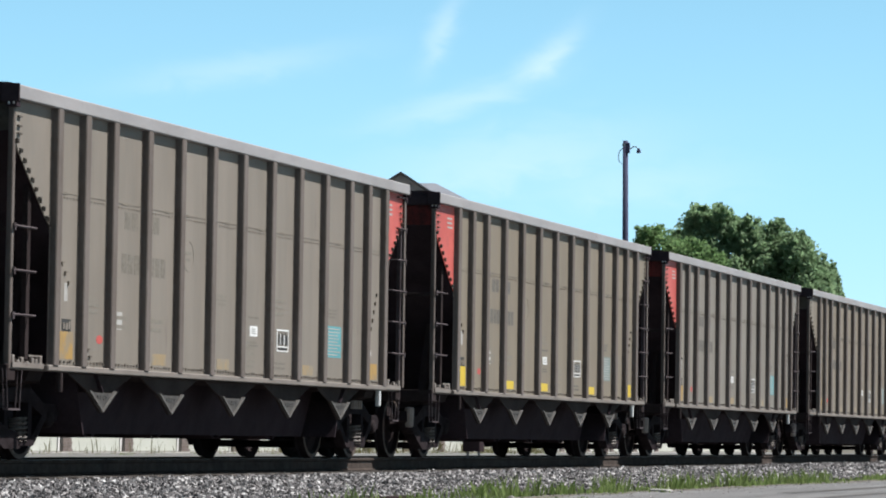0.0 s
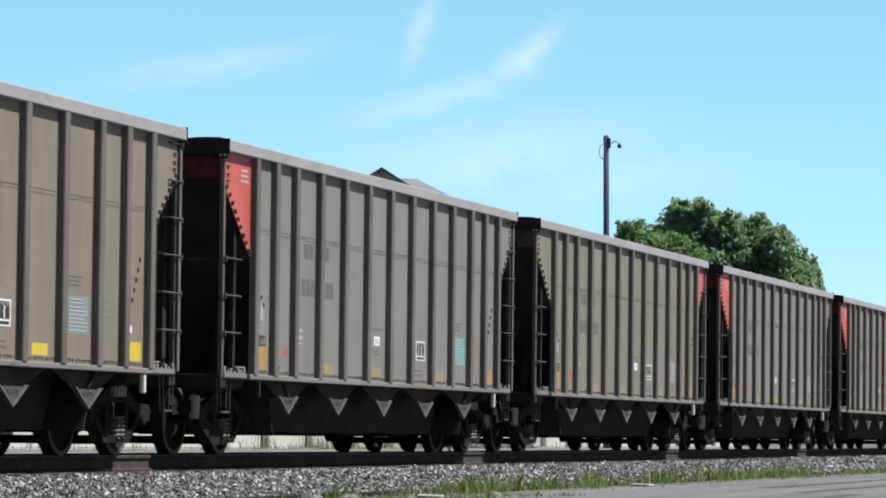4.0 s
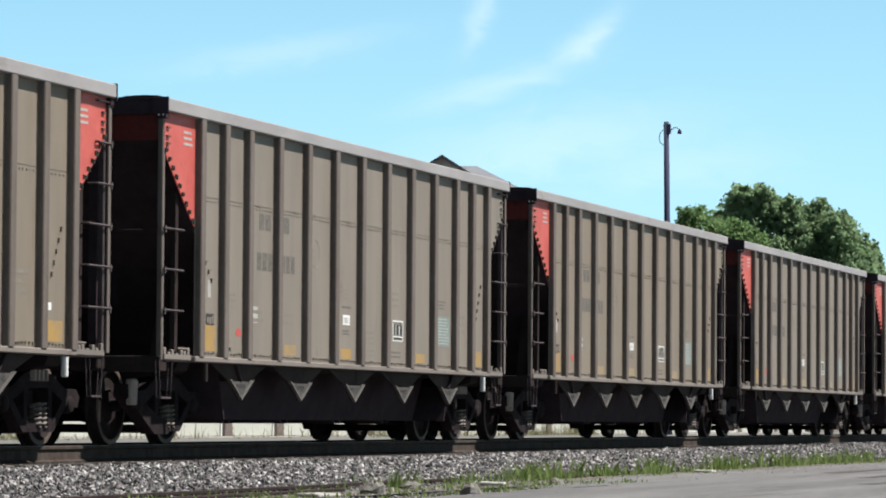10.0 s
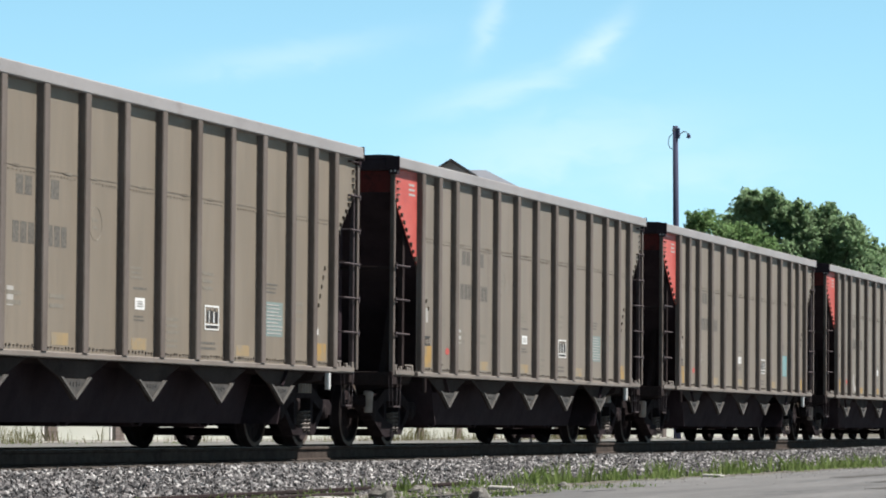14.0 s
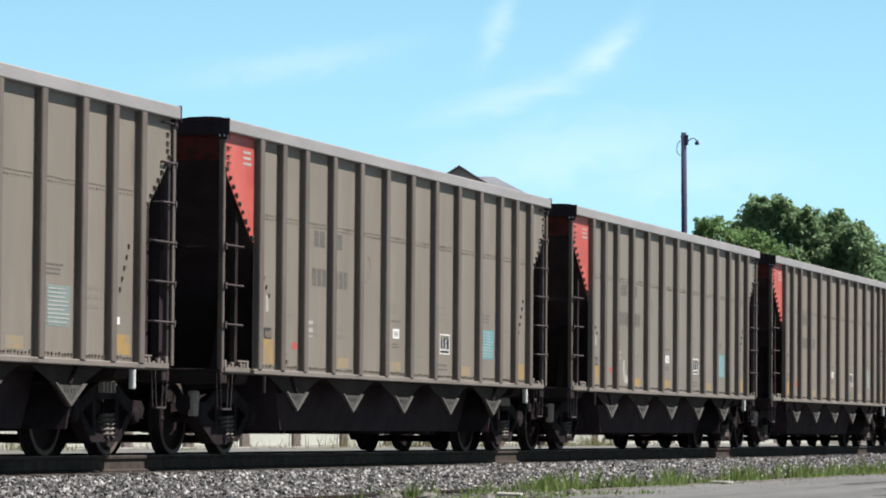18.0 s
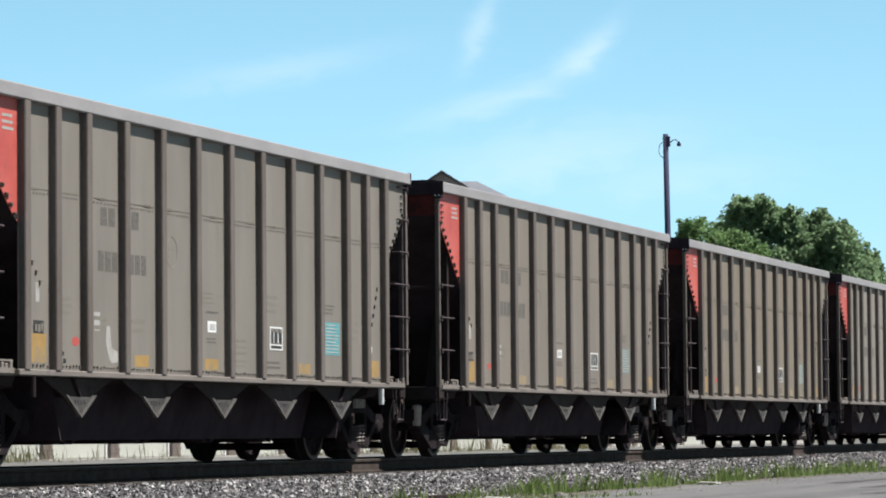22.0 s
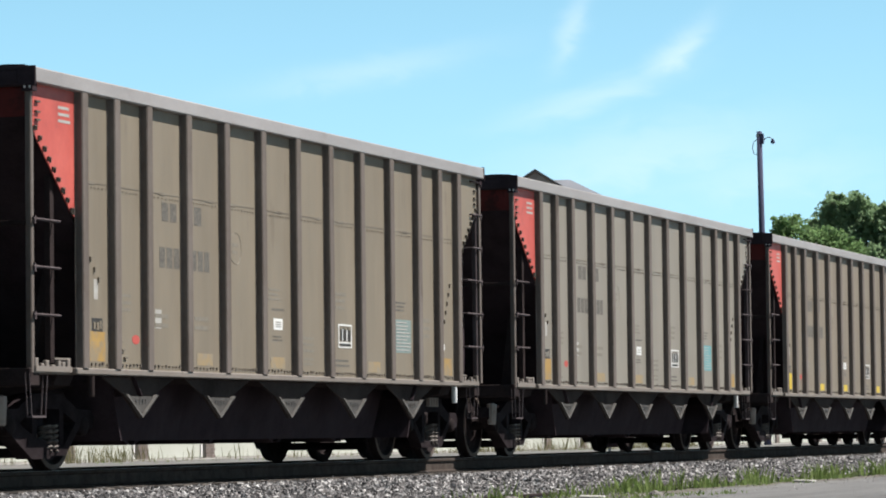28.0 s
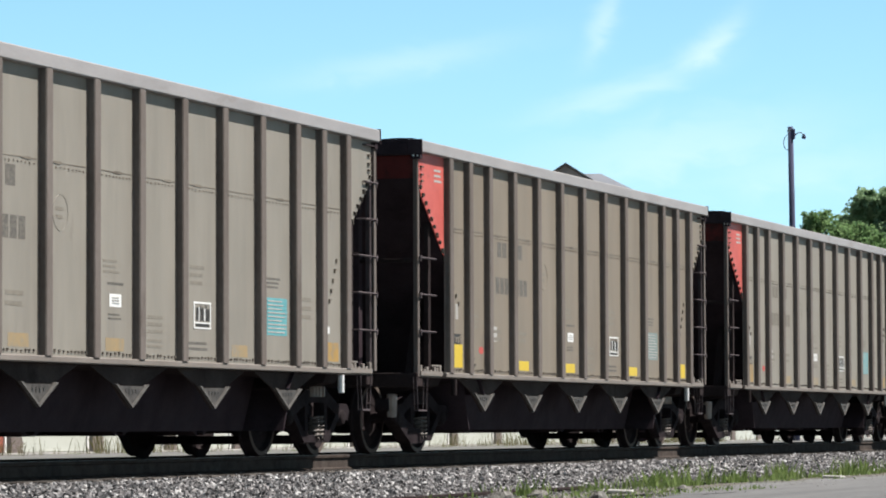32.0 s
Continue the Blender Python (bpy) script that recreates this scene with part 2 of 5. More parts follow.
M["asphalt"] = surface("worn_asphalt", (0.070, 0.071, 0.073), (0.165, 0.165, 0.166), 0.5, 0.92, 0.5, fine=7, bump_scale=30, stretch=(2.2, 0.2, 1), spots=(0.048, 0.049, 0.051), spot_scale=1.2, spot_at=0.56)
M["bark"] = surface("bark", (0.033, 0.025, 0.018), (0.079, 0.063, 0.046), 5.0, 0.9, 0.5, stretch=(1, 1, 0.2))
M["pole"] = surface("tarred_pole", (0.034, 0.038, 0.071), (0.083, 0.087, 0.155), 4.0, 0.85, 0.3, stretch=(1, 1, 0.15), gloss=0.2)
M["cream"] = surface("cream_wall_panel", (0.395, 0.412, 0.365), (0.455, 0.472, 0.432), 1.0, 0.7, 0.05)
M["gravel"] = surface("pale_gravel", (0.092, 0.092, 0.090), (0.168, 0.168, 0.163), 1.4, 0.95, 0.6, fine=18, bump_scale=20, spots=(0.080, 0.090, 0.055), spot_scale=0.8, spot_at=0.58)
M["shingle"] = surface("brown_shingle", (0.168, 0.149, 0.148), (0.237, 0.209, 0.209), 2.0, 0.9, 0.3)
M["grey_shingle"] = surface("grey_shingle", (0.164, 0.175, 0.202), (0.216, 0.230, 0.262), 2.0, 0.9, 0.3)
M["siding"] = surface("brown_siding", (0.320, 0.279, 0.268), (0.428, 0.374, 0.356), 2.0, 0.8, 0.2)
M["concrete"] = surface("pale_concrete", (0.277, 0.271, 0.251), (0.383, 0.370, 0.350), 3.0, 0.85, 0.3)
M["galvanised"] = surface("galvanised_steel", (0.198, 0.198, 0.198), (0.297, 0.297, 0.304), 5.0, 0.45, 0.05, metal=0.8)
M["tie"] = surface("old_timber_tie", (0.040, 0.033, 0.028), (0.086, 0.073, 0.063), 5.0, 0.9, 0.4, stretch=(0.3, 1, 1))


def leafy(name, dark, light):
    mat = bpy.data.materials.new(name)
    mat.use_nodes = True
    n, l = mat.node_tree.nodes, mat.node_tree.links
    shader = n["Principled BSDF"]
    geo = n.new("ShaderNodeNewGeometry")
    mix = n.new("ShaderNodeMix")
    mix.data_type = "RGBA"
    l.new(geo.outputs["Random Per Island"], mix.inputs[0])
    mix.inputs[6].default_value, mix.inputs[7].default_value = (*dark, 1), (*light, 1)
    l.new(mix.outputs[2], shader.inputs["Base Color"])
    shader.inputs["Roughness"].default_value = 0.7
    shader.inputs["Specular IOR Level"].default_value = 0.2
    clear = n.new("ShaderNodeBsdfTranslucent")
    l.new(mix.outputs[2], clear.inputs["Color"])
    blend = n.new("ShaderNodeMixShader")
    blend.inputs[0].default_value = 0.6
    l.new(shader.outputs[0], blend.inputs[1])
    l.new(clear.outputs[0], blend.inputs[2])
    l.new(blend.outputs[0], n["Material Output"].inputs["Surface"])
    return mat


M["leaf"] = leafy("dark_leaves", (0.200, 0.300, 0.165), (0.260, 0.365, 0.205))
M["light_leaf"] = leafy("light_leaves", (0.150, 0.255, 0.105), (0.225, 0.335, 0.145))
M["grass"] = leafy("grass_blades", (0.095, 0.150, 0.045), (0.235, 0.305, 0.115))
M["dry_grass"] = leafy("dry_grass_blades", (0.100, 0.105, 0.048), (0.220, 0.205, 0.105))


def stones(name, low, high):
    """Crushed stone, each piece of its own tone."""
    mat = bpy.data.materials.new(name)
    mat.use_nodes = True
    n, l = mat.node_tree.nodes, mat.node_tree.links
    geo, ramp = n.new("ShaderNodeNewGeometry"), n.new("ShaderNodeValToRGB")
    ramp.color_ramp.elements[0].color, ramp.color_ramp.elements[1].color = (*low, 1), (*high, 1)
    mid = ramp.color_ramp.elements.new(0.45)
    mid.color = (0.101, 0.098, 0.101, 1)
    pink = ramp.color_ramp.elements.new(0.72)
    pink.color = (0.168, 0.156, 0.156, 1)
    l.new(geo.outputs["Random Per Island"], ramp.inputs[0])
    l.new(ramp.outputs[0], n["Principled BSDF"].inputs["Base Color"])
    n["Principled BSDF"].inputs["Roughness"].default_value = 0.85
    return mat


M["ballast"] = stones("ballast_stone", (0.026, 0.026, 0.028), (0.50, 0.49, 0.485))


M["mortar"] = surface("pale_mortar", (0.16, 0.15, 0.14), (0.23, 0.215, 0.2), 8.0, 0.9, 0.2)
M["pier_brick"] = surface("weathered_brick", (0.1, 0.08, 0.072), (0.2, 0.165, 0.148), 3.0, 0.85, 0.2, fine=12)
M["red_brick"] = surface("red_brick", (0.218, 0.059, 0.040), (0.297, 0.086, 0.059), 5.0, 0.85, 0.3)


# ---- building blocks ----
class Shape:
    """Vertices and faces, gathered piece by piece."""

    def __init__(self):
        self.v, self.f = [], []

    def add(self, verts, faces):
        k = len(self.v)
        self.v += [tuple(p) for p in verts]
        self.f += [tuple(i + k for i in f) for f in faces]
        return self

    def box(self, x0, x1, y0, y1, z0, z1, b=0.0):
        """A box, with its upright edges and rims cut by b."""
        if not b:
            return self.add([(x, y, z) for z in (z0, z1) for y in (y0, y1) for x in (x0, x1)],
                            [(0, 2, 3, 1), (4, 5, 7, 6), (0, 1, 5, 4), (2, 6, 7, 3), (0, 4, 6, 2), (1, 3, 7, 5)])

        def ring(z, i):
            return [(x0 + b + i, y0 + i, z), (x1 - b - i, y0 + i, z), (x1 - i, y0 + b + i, z), (x1 - i, y1 - b - i, z),
                    (x1 - b - i, y1 - i, z), (x0 + b + i, y1 - i, z), (x0 + i, y1 - b - i, z), (x0 + i, y0 + b + i, z)]
        rings = ring(z0, b * 0.7) + ring(z0 + b, 0) + ring(z1 - b, 0) + ring(z1, b * 0.7)
        faces = [tuple(range(7, -1, -1)), tuple(range(24, 32))]
        for r in range(3):
            faces += [(r * 8 + k, r * 8 + (k + 1) % 8, r * 8 + 8 + (k + 1) % 8, r * 8 + 8 + k) for k in range(8)]
        return self.add(rings, faces)

    def slab(self, outline, axis, a, b):
        """An outline of two coordinates, drawn out from a to b along the third axis."""
        def put(p, t):
            return {"x": (t, p[0], p[1]), "y": (p[0], t, p[1]), "z": (p[0], p[1], t)}[axis]
        n = len(outline)
        area = sum(outline[k][0] * outline[(k + 1) % n][1] - outline[(k + 1) % n][0] * outline[k][1] for k in range(n))
        if (area < 0) != (axis == "y"):
            outline = outline[::-1]
        if a > b:
            a, b = b, a
        return self.add([put(p, a) for p in outline] + [put(p, b) for p in outline],
                        [tuple(range(n - 1, -1, -1)), tuple(range(n, 2 * n))] + [(k, (k + 1) % n, n + (k + 1) % n, n + k) for k in range(n)])

    def rod(self, p, q, r, n=8, r2=None):
        """A round bar from p to q."""
        p, q = Vector(p), Vector(q)
        way = (q - p).normalized()
        u = way.cross(Vector((0, 0, 1)) if abs(way.z) < 0.9 else Vector((1, 0, 0))).normalized()
        w = way.cross(u)
        r2 = r if r2 is None else r2
        ring = [u * math.cos(2 * math.pi * k / n) + w * math.sin(2 * math.pi * k / n) for k in range(n)]
        return self.add([p + d * r for d in ring] + [q + d * r2 for d in ring],
                        [tuple(range(n - 1, -1, -1)), tuple(range(n, 2 * n))] + [(k, (k + 1) % n, n + (k + 1) % n, n + k) for k in range(n)])

    def turned(self, profile, axis="x", centre=(0, 0, 0), n=28):
        """A profile of (along, radius) turned about an axis."""
        pts = []
        for a, r in profile:
            for k in range(n):
                c, s = r * math.cos(2 * math.pi * k / n), r * math.sin(2 * math.pi * k / n)
                p = {"x": (a, c, s), "y": (s, a, c), "z": (c, s, a)}[axis]
                pts.append((p[0] + centre[0], p[1] + centre[1], p[2] + centre[2]))
        faces = [tuple(range(n - 1, -1, -1)), tuple(range((len(profile) - 1) * n, len(profile) * n))]
        for j in range(len(profile) - 1):
            faces += [(j * n + k, j * n + (k + 1) % n, j * n + n + (k + 1) % n, j * n + n + k) for k in range(n)]
        return self.add(pts, faces)

    def hoop(self, section, centre=(0, 0, 0), n=36):
        """A closed section of (along, radius) turned about the x axis."""
        pts = [(a + centre[0], r * math.cos(2 * math.pi * k / n) + centre[1], r * math.sin(2 * math.pi * k / n) + centre[2]) for a, r in section for k in range(n)]
        m = len(section)
        return self.add(pts, [(j * n + k, j * n + (k + 1) % n, (j + 1) % m * n + (k + 1) % n, (j + 1) % m * n + k) for j in range(m) for k in range(n)])

    def coil(self, x, y, z0, z1, r, wire, turns, steps=10, sides=5):
        """A coil spring standing on z0."""
        n = turns * steps
        rings = []
        for k in range(n + 1):
            a, z = 2 * math.pi * k / steps, z0 + (z1 - z0) * k / n
            for j in range(sides):
                q = 2 * math.pi * j / sides
                d = r + wire * math.cos(q)
                rings.append((x + d * math.cos(a), y + d * math.sin(a), z + wire * math.sin(q)))
        faces = [tuple(range(sides - 1, -1, -1)), tuple(range(n * sides, n * sides + sides))]
        faces += [(k * sides + j, k * sides + (j + 1) % sides, (k + 1) * sides + (j + 1) % sides, (k + 1) * sides + j) for k in range(n) for j in range(sides)]
        return self.add(rings, faces)

    def mesh(self, name, material, smooth=False):
        me = bpy.data.meshes.new(name)
        me.from_pydata(self.v, [], self.f)
        me.materials.append(material)
        if smooth:
            me.polygons.foreach_set("use_smooth", [True] * len(me.polygons))
        me.update()
        return me


# rows of pieces too small to pick apart
FINE = ("stencil", "bolting", "riveting", "seam", "plate_marking", "stencil_lining", "number_mark", "reporting_mark", "plate_field")


def part(name, shape, material, parent, label="", smooth=False, kind=""):
    ob = new(name, shape if isinstance(shape, bpy.types.Mesh) else shape.mesh(name, M[material], smooth))
    ob.parent = parent
    if label:
        ob["label"] = label
    if kind or name in FINE:
        ob["kind"] = kind or "stuff"
    return ob


def thing(name, label, category, group="", kind=""):
    return tagged(new(name), label, category, group, kind)


def single(name, shape, material, label, category, group="", kind="", smooth=False):
    return tagged(new(name, shape.mesh(name, M[material], smooth)), label, category, group, kind)


# ---- ground ----
def make_ground():
    g = Shape()
    xs = [(-1500, -0.5), (-60, -0.3), (-13, -0.15), (-5.2, -0.18), (-3.4, -0.36), (-3.3, -0.5), (3.3, -0.5), (4.4, -0.44), (6, -0.46), (14, -0.46), (60, -0.5), (1500, -0.6)]
    ys = [-900, -60, -20, 0, 20, 30, 40, 50, 60, 70, 80, 95, 110, 130, 160, 220, 400, 900, 3000]
    g.add([(x, y, z) for y in ys for x, z in xs], [])
    n = len(xs)
    for j in range(len(ys) - 1):
        g.f += [(j * n + k, j * n + k + 1, (j + 1) * n + k + 1, (j + 1) * n + k) for k in range(n - 1)]
    single("ground", g, "earth", "dry earth with gravel and sparse grass", "ground", kind="structure")


def ragged_sheet(rng, x_edge, y0, y1, x_far, z, step, wander, flare=0.0):
    """A flat sheet whose long edge wanders."""
    s = Shape()
    n = int((y1 - y0) / step)
    drift = 0.0
    for k in range(n + 1):
        drift = 0.8 * drift + rng.uniform(-wander, wander)
        y = y0 + k * step
        x = x_edge + drift + flare * min(1.0, max(0.0, (43.5 - y) / 7.0))
        s.add([(x, y, z - 0.03), (x + 0.06, y, z), (x_far, y, z)], [])
    s.f = [(k * 3 + a, k * 3 + a + 1, k * 3 + a + 4, k * 3 + a + 3) for k in range(n) for a in (0, 1)]
    return s


def make_road():
    rng = random.Random(5)
    single("road", ragged_sheet(rng, 4.75, -20, 220, 15.0, -0.432, 0.5, 0.12, 1.25), "asphalt", "worn pale asphalt lot with dusty cracked edge", "road", kind="structure")
    rng = random.Random(6)
    for y0, y1, x, w in ((33, 40, 5.25, 0.16), (38.6, 41, 6.05, 0.05), (50.4, 52.4, 4.98, 0.07), (52, 68, 6.4, 0.35), (43, 47, 8.5, 0.3), (48, 90, 7.6, 0.3)):
        s = ragged_sheet(rng, x, y0, y1, x + w, -0.428, 0.8, 0.05)
        single("tar_patch", s, "tar", "dark tar repair strip in the worn asphalt", "road patch", kind="structure")


M["tar"] = surface("tar_repair", (0.040, 0.038, 0.037), (0.073, 0.069, 0.066), 1.5, 0.8, 0.4, fine=20)


def make_far_lane():
    """A gravel strip between the track and the far wall."""
    s = Shape()
    xs = ((-12.2, -0.13), (-9.0, -0.125), (-5.6, -0.15), (-4.3, -0.22))
    ys = list(range(30, 161, 5))
    s.add([(x + (0.12 * math.sin(y * 0.9) if x > -5 else 0), y, z) for y in ys for x, z in xs], [])
    n = len(xs)
    s.f = [(j * n + k, j * n + k + 1, (j + 1) * n + k + 1, (j + 1) * n + k) for j in range(len(ys) - 1) for k in range(n - 1)]
    single("gravel_lane", s, "gravel", "pale gravel strip along the wall beyond the track", "gravel", kind="structure")


def bed_z(x):
    """Height of the track bed across the line."""
    a = abs(x)
    return -0.255 if a < 1.9 else -0.255 - (a - 1.9) * 0.13 if a < 3.5 else -0.465


def make_bed():
    s = Shape()
    xs = [-3.5, -2.6, -1.75, 0, 1.75, 2.2, 2.8, 3.5]
    ys = list(range(-150, 420, 10))
    s.add([(x, y, bed_z(x) - 0.03) for y in ys for x in xs], [])
    n = len(xs)
    s.f = [(j * n + k, j * n + k + 1, (j + 1) * n + k + 1, (j + 1) * n + k) for j in range(len(ys) - 1) for k in range(n - 1)]
    single("track_bed", s, "stone", "crushed stone bed under the track, dark for shade in the gaps", "ballast", kind="structure")


def rock_mesh(name, rng, spots, material):
    """Many small broken stones in one mesh: spots of (x, y, z, size)."""
    spots = np.array(spots)
    n = len(spots)
    base = np.array([(1, 0, 0), (0, 1, 0), (-1, 0, 0), (0, -1, 0), (0, 0, 1), (0, 0, -1)], float)
    tris = np.array([(0, 1, 4), (1, 2, 4), (2, 3, 4), (3, 0, 4), (1, 0, 5), (2, 1, 5), (3, 2, 5), (0, 3, 5)])
    q = rng.normal(size=(n, 4))
    q /= np.linalg.norm(q, axis=1)[:, None]
    w, x, y, z = q.T
    rot = np.stack([np.stack([1 - 2 * (y * y + z * z), 2 * (x * y - z * w), 2 * (x * z + y * w)], 1),
                    np.stack([2 * (x * y + z * w), 1 - 2 * (x * x + z * z), 2 * (y * z - x * w)], 1),
                    np.stack([2 * (x * z - y * w), 2 * (y * z + x * w), 1 - 2 * (x * x + y * y)], 1)], 1)
    v = base[None] * rng.uniform(0.6, 1.25, (n, 6, 1)) * rng.uniform(0.65, 1.15, (n, 1, 3))
    v = np.einsum("nij,nkj->nki", rot, v) * spots[:, 3][:, None, None] + spots[:, None, :3]
    me = bpy.data.meshes.new(name)
    me.vertices.add(n * 6)
    me.vertices.foreach_set("co", v.reshape(-1).astype(np.float32))
    f = (tris[None] + 6 * np.arange(n)[:, None, None]).reshape(-1)
    me.loops.add(len(f))
    me.loops.foreach_set("vertex_index", f.astype(np.int32))
    me.polygons.add(len(f) // 3)
    me.polygons.foreach_set("loop_start", np.arange(0, len(f), 3, dtype=np.int32))
    me.update(calc_edges=True)
    me.shade_flat()
    me.materials.append(M[material])
    return new(name, me)


def make_ballast():
    rng = np.random.default_rng(3)
    spots = []
    for y0, y1, per, size in ((26, 52, 720, 0.031), (52, 80, 460, 0.037), (80, 125, 200, 0.052)):
        n = int((y1 - y0) * 2.75 * per)
        xs, ys = rng.uniform(0.85, 3.6, n), rng.uniform(y0, y1, n)
        sz = size * rng.uniform(0.45, 1.5, n)
        spots += [(x, y, bed_z(x) + 0.012 + rng.uniform(-0.02, 0.03), s) for x, y, s in zip(xs, ys, sz)]
    for y0, y1, per, size in ((30, 130, 60, 0.05),):
        n = int((y1 - y0) * 2.6 * per)
        spots += [(x, y, bed_z(x) - 0.005, size * s) for x, y, s in zip(rng.uniform(-3.2, -0.85, n), rng.uniform(y0, y1, n), rng.uniform(0.6, 1.3, n))]
        n = int((y1 - y0) * 1.3 * per)
        spots += [(x, y, -0.235, size * s) for x, y, s in zip(rng.uniform(-0.65, 0.65, n), rng.uniform(y0, y1, n), rng.uniform(0.6, 1.3, n))]
    n = 5200
    spots += [(x, y, -0.452, s) for x, y, s in zip(rng.uniform(3.5, 6.0, n), rng.uniform(29, 45, n), rng.uniform(0.008, 0.026, n))]
    grit = [(x, y, -0.43, s) for x, y, s in zip(4.5 + np.abs(rng.normal(0, 0.7, 1500)), rng.uniform(30, 105, 1500), rng.uniform(0.004, 0.014, 1500))]
    tagged(rock_mesh("road_grit", rng, grit, "ballast"), "loose grit strewn over the edge of the asphalt", "grit", kind="stuff")
    tagged(rock_mesh("ballast", rng, spots, "ballast"), "loose grey and pinkish crushed stone ballast", "ballast", kind="stuff")


RAIL = [(-0.07, -0.18), (0.07, -0.18), (0.07, -0.168), (0.014, -0.15), (0.009, -0.045), (0.034, -0.034), (0.036, -0.008), (0.028, 0.0),
        (-0.028, 0.0), (-0.036, -0.008), (-0.034, -0.034), (-0.009, -0.045), (-0.014, -0.15), (-0.07, -0.168)]


def rail_piece(name, x, z, y0, y1, label, material="rail", turn=0.0, group=""):
    c, s = math.cos(turn), math.sin(turn)
    out = [(p * c - q * s, p * s + q * c) for p, q in RAIL]
    ob = single(name, Shape().slab([(p + x, q + z) for p, q in out], "y", y0, y1), material, label, "rail", group)
    return ob


def make_track():
    for x in (-0.755, 0.755):
        rail = rail_piece("rail", x, 0.0, -150, 420, "dark rusty steel rail with a worn bright head", group="running rails")
        part("rail_head", Shape().box(x - 0.027, x + 0.027, -150, 420, 0.0005, 0.003), "tread", rail, "bright worn running surface")
    tie = single("railway_tie", Shape().box(-1.3, 1.3, -0.11, 0.11, -0.36, -0.184, 0.012), "tie", "old grey timber railway tie in the ballast", "railway tie", "railway ties")
    tie.matrix_basis = pose(0, 24, 0)
    for k in range(1, 190):
        copy_thing(tie, pose(0.02 * math.sin(k * 7.1), 24 + k * 0.53, 0, 0, 0, 0.6 * math.sin(k * 3.3)))


# ---- the hopper cars ----
POSTS = (-6.155, -5.335, -4.48, -3.38, -2.26, -1.13, 0.0, 1.13, 2.26, 3.38, 4.48, 5.335, 6.155)
SHEET, POST_OUT, TOP, CHORD, FLOOR, SILL = 1.566, 1.645, 3.93, 3.78, 1.03, 0.965
END, CORNER = 7.295, 7.2
CUT_HIGH, CUT_LOW, END_CUT = 3.36, 2.5, 3.46
WHEEL_R, AXLES, TRUCKS, TRUCK_SHIFT = 0.457, 0.889, 6.17, 0.2


def side_panels(car, side):
    """Side sheets between the posts, the corner ones cut along the slope of the floor."""
    edges = (-CORNER,) + POSTS + (CORNER,)
    x0, x1 = side * (SHEET - 0.012), side * SHEET
    for k in range(len(edges) - 1):
        a, b = edges[k] + 0.004, edges[k + 1] - 0.004
        if k == 0:
            out = [(a, CHORD), (b, CHORD), (b, CUT_LOW), (b - 0.16, CUT_LOW + 0.1), (a + 0.1, CUT_HIGH - 0.12), (a, CUT_HIGH)]
        elif k == len(edges) - 2:
            out = [(a, CHORD), (b, CHORD), (b, CUT_HIGH), (b - 0.1, CUT_HIGH - 0.12), (a + 0.16, CUT_LOW + 0.1), (a, CUT_LOW)]
        else:
            out = [(a, CHORD), (b, CHORD), (b, FLOOR), (a, FLOOR)]
        part("side_panel", Shape().slab(out, "x", x0, x1), "sheet", car)
    # lap seam: a thin rusty line with small rivets below it, and bolts over the sill
    rng = random.Random(40 + side)
    for k in range(1, len(edges) - 2):
        a, b = edges[k] + 0.13, edges[k + 1] - 0.04
        s = Shape().box(min(x1, x1 + side * 0.004), max(x1, x1 + side * 0.004), a, b, 2.896, 2.905)
        if rng.random() < 0.5:
            c = rng.uniform(a + 0.1, b - 0.2)
            s.slab([(c - 0.13, 2.899), (c - 0.02, 2.912), (c + 0.1, 2.914), (c + 0.16, 2.903), (c + 0.1, 2.884), (c - 0.03, 2.889)], "x", x1, x1 + side * 0.006)
        y = a + 0.03
        while y < b:
            h = rng.uniform(0.012, 0.024)
            s.box(min(x1, x1 + side * 0.008), max(x1, x1 + side * 0.008), y - 0.008, y + 0.008, 2.862 - h, 2.862)
            y += 0.085 * rng.uniform(0.85, 1.3)
        part("seam", s, "seam", car, "rusty riveted lap seam")
        s = Shape()
        y = a + 0.02
        while y < b:
            z = FLOOR + rng.uniform(0.028, 0.04)
            s.box(min(x1, x1 + side * 0.012), max(x1, x1 + side * 0.012), y - 0.017, y + 0.017, z, z + rng.uniform(0.015, 0.03))
            y += 0.088 * rng.uniform(0.8, 1.25)
        part("riveting", s, "bolt", car, "row of dark bolts above the sill")


M["seam"] = surface("rusty_seam", (0.072, 0.056, 0.043), (0.205, 0.182, 0.146), 1.6, 0.8, 0.1, fine=6)
M["bolt"] = surface("rusty_bolts", (0.040, 0.032, 0.027), (0.110, 0.092, 0.074), 4.0, 0.8, 0.1)
M["rim_steel"] = surface("brown_worn_rim", (0.070, 0.054, 0.045), (0.130, 0.103, 0.088), 6.0, 0.65, 0.1, gloss=0.1)
M["spring"] = surface("rusty_spring", (0.060, 0.048, 0.042), (0.150, 0.128, 0.112), 9.0, 0.7, 0.1)


def post_shape(y, side):
    """A hat-section side post: two flanges on the sheet and a hollow rib with rolled edges."""
    y += 0.06
    w, f, e = 0.078, 0.11, 0.012
    x, out = side * SHEET, side * POST_OUT
    line = [(x, y - f), (x + side * 0.008, y - f), (x + side * 0.008, y - w - e), (out - side * e, y - w), (out, y - w + e), (out, y + w - e),
            (out - side * e, y + w), (x + side * 0.008, y + w + e), (x + side * 0.008, y + f), (x, y + f)]
    return Shape().slab(line, "z", FLOOR, CHORD)


